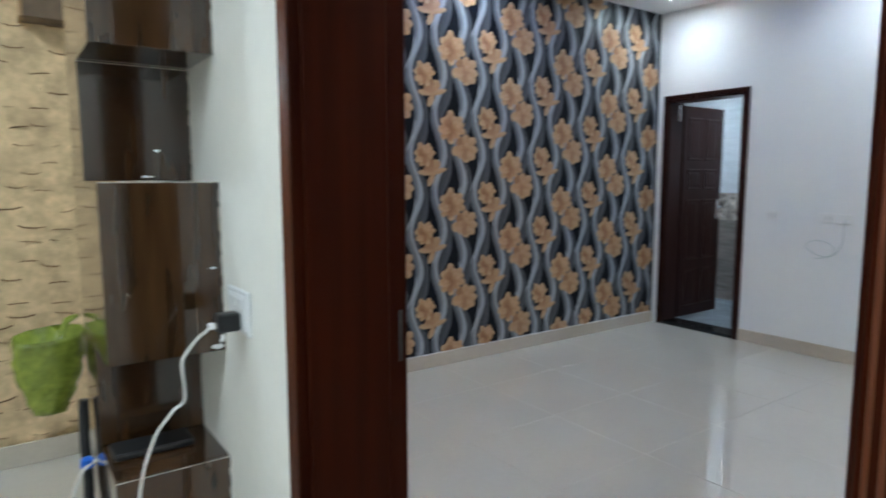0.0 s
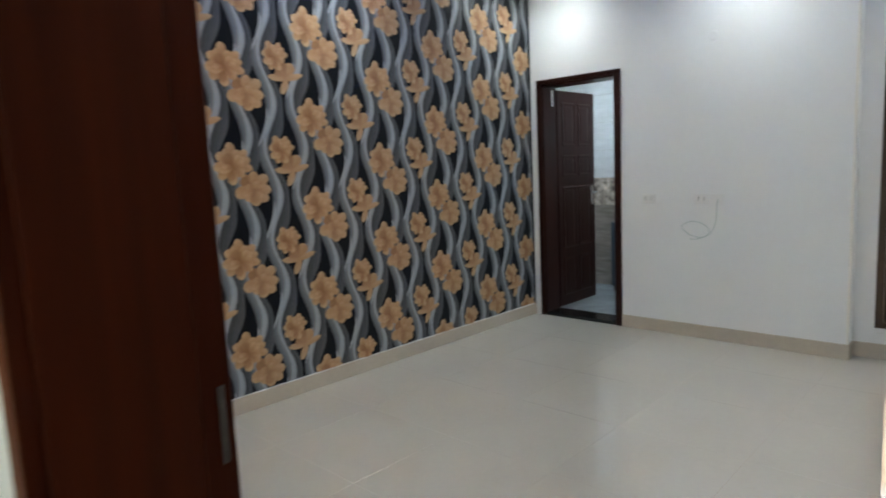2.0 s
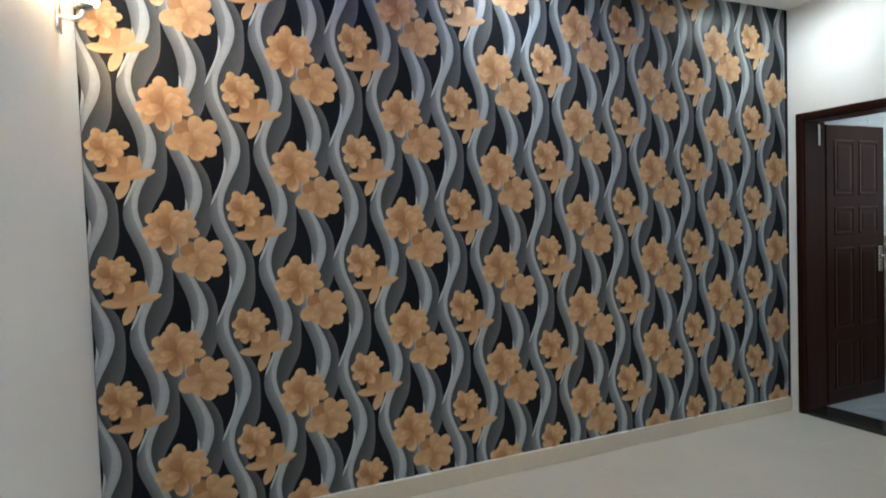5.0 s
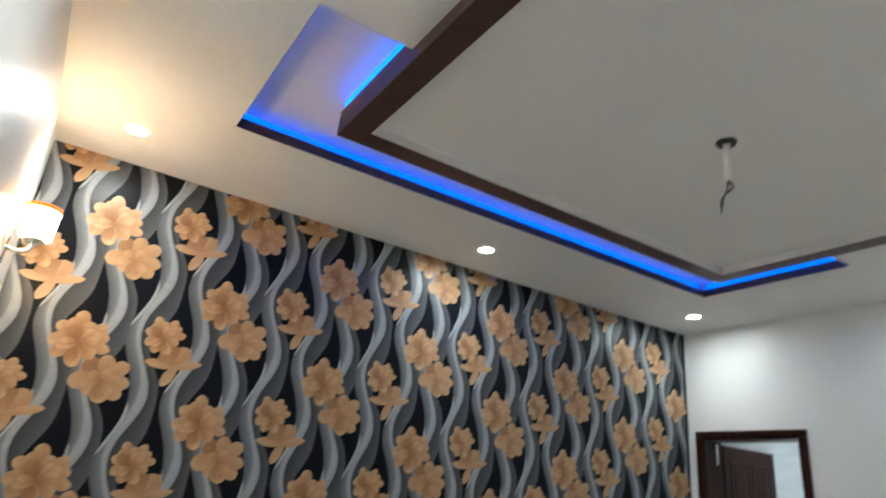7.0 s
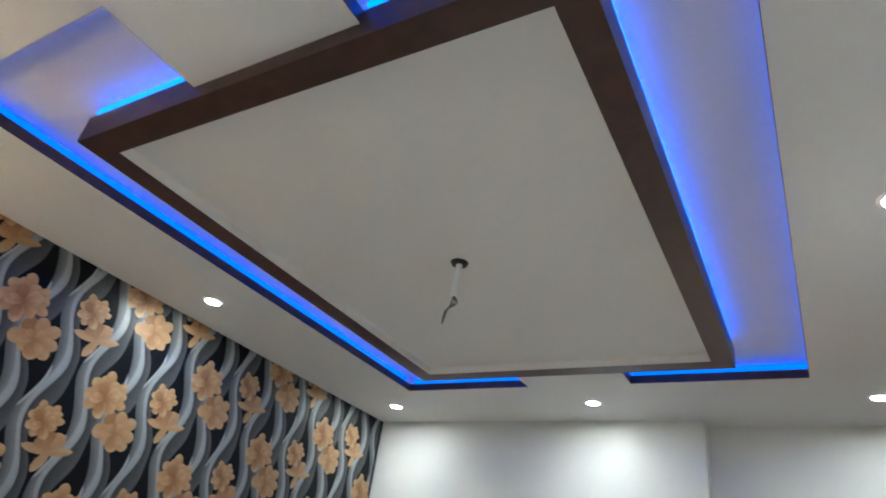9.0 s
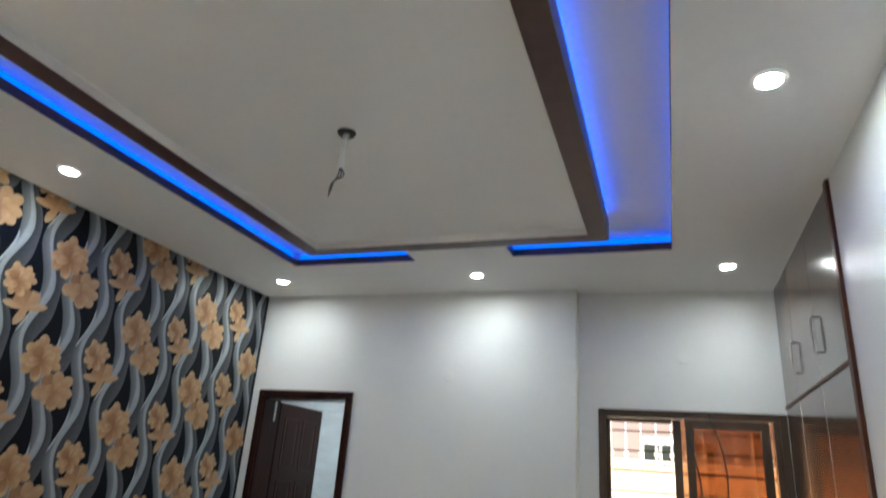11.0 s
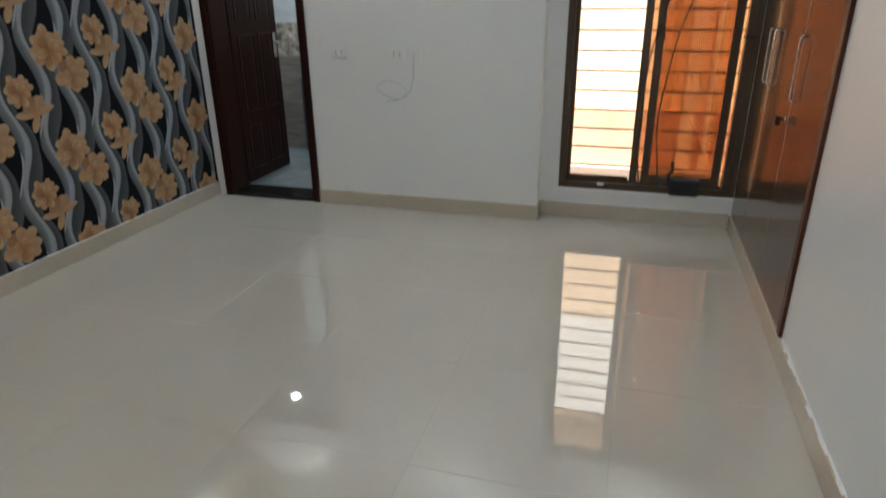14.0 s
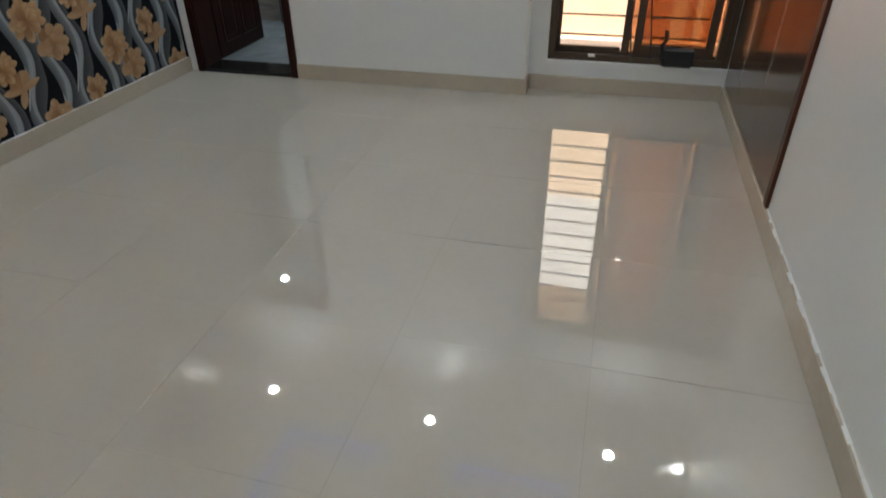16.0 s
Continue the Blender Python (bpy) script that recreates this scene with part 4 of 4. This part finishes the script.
part("body", at_base(boxes((0.305, 0.515, 3.41, 3.579, 2.076, 2.60), bevel=0.002), niche), mat("dull_brown_board", (0.135, 0.088, 0.052), 0.55, grain=0.15, grain_scale=20, stain_sheen=0.2, stain_sheen_scale=4), niche)
for xa, xb in ((0.290, 0.3045), (0.5155, 0.545)):
    part("edge_board", at_base(boxes((xa, xb, 3.40, 3.579, 2.072, 2.605), bevel=0.002), niche), OAK, niche, "tan wooden edge")
device = thing("black_router", (0.47, 1.97, 0.5825), "flat black device lying on the shelf", "router")
part("body", at_base(boxes((0.385, 0.60, 1.92, 2.03, 0.583, 0.604), bevel=0.006), device), BLACK, device)
sw = thing("switch_plate", (HALL - 0.004, 1.632, 1.032), "white switch plate with a black charger plugged in", "socket")
part("plate", boxes((-0.010, -0.0005, -0.080, 0.085, -0.057, 0.056), bevel=0.003), WHITEP, sw)
part("inner_plate", boxes((-0.013, -0.010, -0.060, 0.066, -0.045, 0.044), bevel=0.002), WHITEP, sw)
part("switch", boxes((-0.017, -0.013, -0.050, -0.002, 0.010, 0.038), bevel=0.002), WHITEP, sw)
part("switch", boxes((-0.017, -0.013, 0.006, 0.056, 0.010, 0.038), bevel=0.002), WHITEP, sw)
charger = thing("phone_charger", (HALL - 0.018, 1.615, 1.010), "black phone charger plugged into the switch plate", "charger")
part("body", boxes((-0.056, 0.0, -0.016, 0.026, -0.024, 0.022), bevel=0.004), BLACK, charger)
part("usb_plug", boxes((-0.074, -0.0565, -0.005, 0.013, -0.014, 0.001), bevel=0.002), WHITEP, charger, "white USB plug")
bm = bmesh.new()
tube(bm, spline([(-0.070, 0.004, -0.007), (-0.078, 0.012, -0.020), (-0.096, 0.03, -0.040), (-0.124, 0.033, -0.075), (-0.133, 0.035, -0.102), (-0.131, 0.035, -0.188), (-0.158, 0.035, -0.212), (-0.190, 0.035, -0.248), (-0.205, 0.035, -0.275), (-0.232, 0.035, -0.348), (-0.245, 0.035, -0.45), (-0.22, 0.03, -0.62), (-0.17, 0.03, -0.80)], 6), 0.0040, 8)
part("cord", bm, WIREW, charger, "white charging cord")

bag = thing("plastic_bag", (0.275, 2.42, 0.60), "crumpled yellow-green plastic bag hung on the shelf", "plastic bag")
bm = bmesh.new()
rng = random.Random(5)
rows_, cols_ = 16, 26
grid_ = []
for r in range(rows_):
    v = r / (rows_ - 1)
    w = 0.045 + 0.055 * min(1.0, v * 1.8)
    row = []
    for c in range(cols_):
        a = 2 * math.pi * c / cols_
        crease = 0.010 * noise.noise((3 * math.cos(a), 3 * math.sin(a), v * 6)) + 0.008 * noise.noise((9 * math.cos(a), 9 * math.sin(a), v * 13))
        row.append(bm.verts.new(((w + crease) * math.cos(a) - 0.01 * (1 - v), (w * 0.6 + crease) * math.sin(a), v * 0.265 + 0.015 * math.sin(a + 0.5) * v)))
    grid_.append(row)
for a, b in zip(grid_, grid_[1:]):
    for c in range(cols_):
        bm.faces.new((a[c], a[(c + 1) % cols_], b[(c + 1) % cols_], b[c])).smooth = True
bm.faces.new(grid_[0][::-1])
inner = [bm.verts.new((v.co.x * 0.7, v.co.y * 0.7, v.co.z - 0.06)) for v in grid_[-1]]
for c in range(cols_):
    bm.faces.new((grid_[-1][c], grid_[-1][(c + 1) % cols_], inner[(c + 1) % cols_], inner[c])).smooth = True
bm.faces.new(inner)
part("bag_body", bm, GREEN, bag)
for sgn in (-1, 1):
    bm = bmesh.new()
    tube(bm, spline([(0.03, 0.03 * sgn, 0.255), (0.055, 0.03 * sgn, 0.30), (0.085, 0.0, 0.315)], 5), 0.006, 7)
    part("bag_handle", bm, GREEN, bag)
strap = thing("cable_bundle", (0.345, 2.3, 0.0), "dark cable bundle with a blue plug hanging beside the shelf", "cable")
bm = bmesh.new()
tube(bm, spline([(0.352, 2.31, 0.66), (0.347, 2.30, 0.53), (0.350, 2.29, 0.40), (0.346, 2.29, 0.27), (0.356, 2.30, 0.0)], 6), 0.016, 8)
part("lead", at_base(bm, strap), BLACK, strap)
part("plug", at_base(boxes((0.328, 0.366, 2.25, 2.276, 0.445, 0.485), bevel=0.008), strap), BLUEP, strap, "blue plug")
bm = bmesh.new()
tube(bm, spline([(0.37, 2.26, 0.47), (0.335, 2.25, 0.45), (0.315, 2.25, 0.41), (0.30, 2.25, 0.37)], 5), 0.006, 8)
part("white_lead", at_base(bm, strap), WIREW, strap)

# ---- wallpaper print on the north wall ----
PX, PZ, X0 = 0.5585, 0.548, 1.143
YP = NORTH - 0.0006


def ribbon_strip(fl, fr_, off, material, z0=0.05, z1=CEIL):
    """A printed wave between two curves of z, lying on the wall."""
    bm = bmesh.new()
    uvl = bm.loops.layers.uv.new("UVMap")
    z0, z1 = max(z0, 0.05), min(z1, CEIL)
    if z1 - z0 < 0.01:
        return
    n = max(8, round(120 * (z1 - z0) / (CEIL - 0.05)))
    rows = []
    for k in range(n + 1):
        z = z0 + (z1 - z0) * k / n
        rows.append((bm.verts.new((fl(z), YP - off, z)), bm.verts.new((fr_(z), YP - off, z))))
    for a, b in zip(rows, rows[1:]):
        f = bm.faces.new((a[0], b[0], b[1], a[1]))
        for lp, u in zip(f.loops, (0, 0, 1, 1)):
            lp[uvl].uv = (u, 0)
    me = bpy.data.meshes.new("printed_wave")
    bm.to_mesh(me)
    bm.free()
    me.materials.append(material)
    ob = new("printed_wave", me)
    ob.parent = WALL_N


# the four edges of a wave, left to right, as swings about its middle over one repeat
WAVE_EDGES = ((-0.0565, 0.0368, 0.0037, -0.0031, -0.0017), (-0.0244, 0.0299, 0.0206, -0.0008, -0.0004), (0.0058, 0.0398, 0.0184, 0.0009, -0.0002), (0.0598, 0.0404, -0.0066, -0.009, 0.0039))


def edge(k, xc, zr):
    """The k-th edge of the wave about xc whose widest swing lies at zr."""
    m, c1, s1, c2, s2 = WAVE_EDGES[k]

    def at(z):
        u = 2 * math.pi * (z - zr) / PZ
        return cl(xc + m + c1 * math.cos(u) + s1 * math.sin(u) + c2 * math.cos(2 * u) + s2 * math.sin(2 * u))
    return at


lo, hi = WEST + 0.002, EAST - 0.03


def cl(v):
    return min(max(v, lo), hi)


for i in range(-2, 9):
    drop = -0.5 * PZ * i
    for xc, zr in ((1.420, 2.320), (1.066, 2.326), (1.246, 2.130)):
        xi = xc + PX * i
        if not (WEST - 0.1 < xi < EAST + 0.1):
            continue
        edges = [edge(k, xi, zr + drop) for k in range(4)]
        ribbon_strip(edges[2], edges[3], 0.0, RIB_LINED)
        ribbon_strip(edges[0], edges[1], 0.0002, RIB_SOFT)
        ribbon_strip(edges[1], edges[2], 0.0004, RIB_CORE)
        for j in range(-6, 6):
            # the bright fold where the wave turns over
            zt = zr + drop + PZ * j
            ribbon_strip(edges[0], lambda z: edges[0](z) + (edges[1](z) - edges[0](z)) * max(0.0, 1 - abs((z - zt + 0.11) / 0.115) ** 2), 0.0006, RIB_FOLD, zt - 0.225, zt + 0.005)


ROUND = ((0.0, 0.12), (0.22, 0.50), (0.45, 0.86), (0.68, 1.0), (0.85, 0.80), (0.95, 0.42), (1.0, 0.06))


def petal(bm, uvl, cx, cz, ang, length, width, y0, tilt, prof=ROUND, u0=0.0, u1=1.0, bend=0.0):
    """One petal lying on the wall; u runs from its root to its tip."""
    ca, sa = math.cos(ang), math.sin(ang)
    mid, left, right = [], [], []

    def put(q, w):
        px, pz = q * length, w * width / 2 + bend * q * q * length
        return bm.verts.new((cx + px * ca - pz * sa, y0 - tilt * q - 0.0004 * (1 - abs(w)), cz + px * sa + pz * ca))

    for q, w in prof:
        left.append(put(q, w))
        right.append(put(q, -w))
        mid.append(put(q, 0.0))
    for k in range(len(prof) - 1):
        for side, quad in ((1, (mid[k], mid[k + 1], left[k + 1], left[k])), (-1, (right[k], right[k + 1], mid[k + 1], mid[k]))):
            f = bm.faces.new(quad)
            f.smooth = True
            for lp, q in zip(f.loops, (k, k + 1, k + 1, k)):
                u = u0 + (u1 - u0) * prof[q][0]
                lp[uvl].uv = (max(0.0, min(1.0, u * (0.80 if side < 0 else 1.0))), 0)


WIDE = ((0.0, 0.30), (0.22, 0.62), (0.45, 0.90), (0.68, 1.0), (0.85, 0.86), (0.95, 0.52), (1.0, 0.10))
LEAF = ((0.0, 0.45), (0.25, 0.85), (0.55, 1.0), (0.8, 0.78), (0.94, 0.40), (1.0, 0.05))


def bloom_mesh(name, material, layers):
    """A printed bloom: layers of petals (profile, foot x, foot z, degrees, length, width, tone at the root, tone at the tip)."""
    bm = bmesh.new()
    uvl = bm.loops.layers.uv.new("UVMap")
    y = 0.0
    for prof, dx, dz, deg, ln, wd, u0, u1 in layers:
        y -= 0.00012
        petal(bm, uvl, dx, dz, radians(deg), ln, wd, y, 0.0006, prof, u0, u1, 0.04 * math.sin(deg))
    me = bpy.data.meshes.new(name)
    bm.to_mesh(me)
    bm.free()
    me.materials.append(material)
    return me


def rose_layers(k, turn=0.0):
    """A full bloom of nine outer petals, an inner ring, a deep cup left of its middle and pale petals before it."""
    outer = ((146, 0.106, 0.058), (33, 0.123, 0.056), (8, 0.118, 0.050), (-48, 0.104, 0.056), (190, 0.113, 0.060), (94, 0.121, 0.062), (-17, 0.132, 0.052), (-135, 0.118, 0.060), (-92, 0.121, 0.064))
    inner = ((60, 0.088, 0.056, 0.05, 0.90), (165, 0.080, 0.056, 0.0, 0.70), (118, 0.094, 0.060, 0.10, 0.80), (15, 0.086, 0.052, 0.0, 0.95), (212, 0.086, 0.052, 0.0, 0.95), (-32, 0.092, 0.052, 0.0, 0.70))
    out = [(WIDE, 0.0, 0.0, d + turn, ln * k, wd * k, 0.0, 1.0 - 0.07 * (n % 4)) for n, (d, ln, wd) in enumerate(outer)]
    out += [(WIDE, 0.0, 0.0, d + turn, ln * k, wd * k, u0, u1) for d, ln, wd, u0, u1 in inner]
    out += [(WIDE, -0.016 * k, -0.028 * k, 98 + turn, 0.088 * k, 0.054 * k, 0.0, 0.40), (ROUND, -0.002 * k, -0.022 * k, -100 + turn, 0.080 * k, 0.052 * k, 0.0, 0.50)]
    out += [(WIDE, 0.006 * k, -0.020 * k, d + turn, ln * k, wd * k, 0.10, u1) for d, ln, wd, u1 in ((60, 0.080, 0.036, 1.0), (20, 0.074, 0.040, 1.0), (172, 0.066, 0.030, 0.95), (-28, 0.080, 0.036, 0.90), (205, 0.056, 0.028, 0.85))]
    return out


F_BIG = bloom_mesh("big_flower", PETAL, rose_layers(1.0))
F_SMALL = bloom_mesh("small_flower", PETAL, rose_layers(0.74, 24.0))
F_SUB = bloom_mesh("open_flower", PETAL2, [(WIDE, 0.0, 0.0, d, ln, wd, 0.15, u1) for d, ln, wd, u1 in (
    (135, 0.104, 0.080, 0.20), (-128, 0.086, 0.064, 0.90), (84, 0.104, 0.066, 0.85), (-42, 0.112, 0.064, 0.95), (42, 0.120, 0.066, 1.0), (190, 0.124, 0.074, 0.95), (-2, 0.112, 0.060, 0.95), (-86, 0.100, 0.072, 0.90))]
    + [(ROUND, 0.0, -0.010, d, ln, wd, 0.20, u1) for d, ln, wd, u1 in ((-92, 0.074, 0.062, 0.45), (150, 0.060, 0.044, 0.70), (66, 0.060, 0.044, 0.95), (18, 0.072, 0.044, 0.80), (-40, 0.066, 0.042, 1.0), (195, 0.074, 0.042, 0.95))])
F_LEAFY = bloom_mesh("leafy_flower", PETAL2, [
    (WIDE, 0.0, 0.0, 62, 0.104, 0.074, 0.45, 0.70), (WIDE, 0.0, 0.0, 112, 0.094, 0.094, 0.50, 0.15), (WIDE, 0.0, 0.0, 150, 0.078, 0.066, 0.50, 0.25),
    (LEAF, 0.0, -0.002, 176, 0.120, 0.042, 0.55, 0.95), (LEAF, 0.0, -0.006, 18, 0.128, 0.038, 0.50, 1.0), (LEAF, 0.012, 0.0, -114, 0.104, 0.048, 0.55, 1.0)])
for i in range(-2, 9):
    for j in range(-5, 5):
        zb = 2.008 - 0.5 * PZ * i + PZ * j
        for me, dx, dz in ((F_BIG, 0.005, -0.006), (F_SUB, 0.132, -0.156), (F_LEAFY, 0.400, -0.056), (F_SMALL, 0.329, 0.072)):
            x, z = X0 + PX * i + dx, zb + dz
            if WEST - 0.05 < x < EAST - 0.05 and 0.06 < z < CEIL + 0.07:
                ob = new("printed_flower", me)
                ob.parent = WALL_N
                ob.location = (x, YP - (0.0012 if me in (F_BIG, F_SMALL) else 0.0008), z)

# ---- tiles and stones, piece by piece ----


def slab_mesh(name, w, d, t, bev, material):
    bm = boxes((0, w, 0, d, -t, 0))
    bmesh.ops.bevel(bm, geom=[e for e in bm.edges if all(abs(v.co.z) < 1e-6 for v in e.verts)], offset=bev, segments=1, affect="EDGES")
    return mesh_of(name, bm, material)


TP = 0.627
tile_me = slab_mesh("tile", TP - 0.0016, TP - 0.0016, 0.009, 0.0003, TILE)
for i in range(-8, 6):
    for j in range(-5, 6):
        x, y = 2.083 + TP * i, 0.64 + TP * j
        if x > RECESS or y > NORTH:
            continue
        if x < HX0 - TP or y < HY0 - TP:
            continue
        t_ = new("tile", tile_me)
        t_.parent = FLOOR
        t_.location = (x + 0.0011, y + 0.0011, 0)
bt = slab_mesh("tile", 0.297, 0.297, 0.009, 0.001, BFLOOR)
for i in range(5):
    for j in range(8):
        t_ = new("tile", bt)
        t_.parent = BF
        t_.location = (QX0 + 0.3 * i - 0.05, QY0 + 0.3 * j, 0.004)


def wall_tile_mesh(w, hh, material):
    bm = boxes((-0.008, 0, 0, w, 0, hh), bevel=0.001)
    return mesh_of("wall_tile", bm, material)


for z0, hh, m_ in ((0.0, 0.298, BTILE2), (0.30, 0.298, BTILE2), (0.60, 0.298, BTILE2), (0.90, 0.298, BDECO), (1.20, 0.298, BTILE), (1.50, 0.298, BTILE), (1.80, 0.298, BTILE), (2.10, 0.298, BTILE)):
    me = wall_tile_mesh(0.598, hh, m_)
    for k in range(4):
        t_ = new("wall_tile", me)
        t_.parent = BW
        t_.location = (QX1 - 0.0002, QY0 + 0.6 * k, z0)

# carved stones on the hall's end wall
stone_mes = []
for s in range(6):
    rng = random.Random(40 + s)
    bm = bmesh.new()
    nx, nz, w, hh = 13, 8, 0.30, 0.150
    g = []
    for a in range(nx):
        col = []
        for b in range(nz):
            u, v = a / (nx - 1), b / (nz - 1)
            edge = min(u, 1 - u, v * 0.6, (1 - v) * 0.6)
            d = 0.012 + 0.003 * min(1, edge * 8) + 0.012 * noise.noise((u * 5 + s * 7, v * 3.5, s)) * min(1, edge * 9)
            col.append(bm.verts.new((u * w + 0.014 * noise.noise((v * 4, s, 1)), -d, v * hh + 0.022 * noise.noise((u * 3.5, s * 3, 3)))))
        g.append(col)
    for a in range(nx - 1):
        for b in range(nz - 1):
            bm.faces.new((g[a][b], g[a + 1][b], g[a + 1][b + 1], g[a][b + 1])).smooth = True
    stone_mes.append(mesh_of("stone", bm, STONE))
rng = random.Random(9)
for r in range(18):
    for c in range(5):
        s = new("stone", stone_mes[rng.randrange(6)])
        s.parent = HALL_END
        s.location = (-1.05 + 0.31 * c + 0.12 * (r % 2) + 0.06 * rng.random(), HY1 - 0.001 - 0.004 * rng.random(), 0.11 + r * 0.152)
        s.rotation_euler = (0, radians(rng.uniform(-6, 6)), 0)
        s.scale = (rng.uniform(1.10, 1.35), rng.uniform(0.8, 1.2), rng.uniform(1.15, 1.4))


def shade_stroke_mesh(seed):
    """A short curved dark tube laid on the stone, standing for shade in its recesses."""
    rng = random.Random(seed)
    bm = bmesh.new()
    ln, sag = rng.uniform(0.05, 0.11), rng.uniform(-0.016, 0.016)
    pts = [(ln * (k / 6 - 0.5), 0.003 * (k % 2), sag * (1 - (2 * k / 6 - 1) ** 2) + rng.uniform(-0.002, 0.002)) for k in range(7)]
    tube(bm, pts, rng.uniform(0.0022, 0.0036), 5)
    return mesh_of("shade_stroke", bm, STONE_SHADE)


shade_strokes = [shade_stroke_mesh(60 + k) for k in range(6)]
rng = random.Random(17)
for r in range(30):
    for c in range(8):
        q = new("shade_stroke", shade_strokes[rng.randrange(6)])
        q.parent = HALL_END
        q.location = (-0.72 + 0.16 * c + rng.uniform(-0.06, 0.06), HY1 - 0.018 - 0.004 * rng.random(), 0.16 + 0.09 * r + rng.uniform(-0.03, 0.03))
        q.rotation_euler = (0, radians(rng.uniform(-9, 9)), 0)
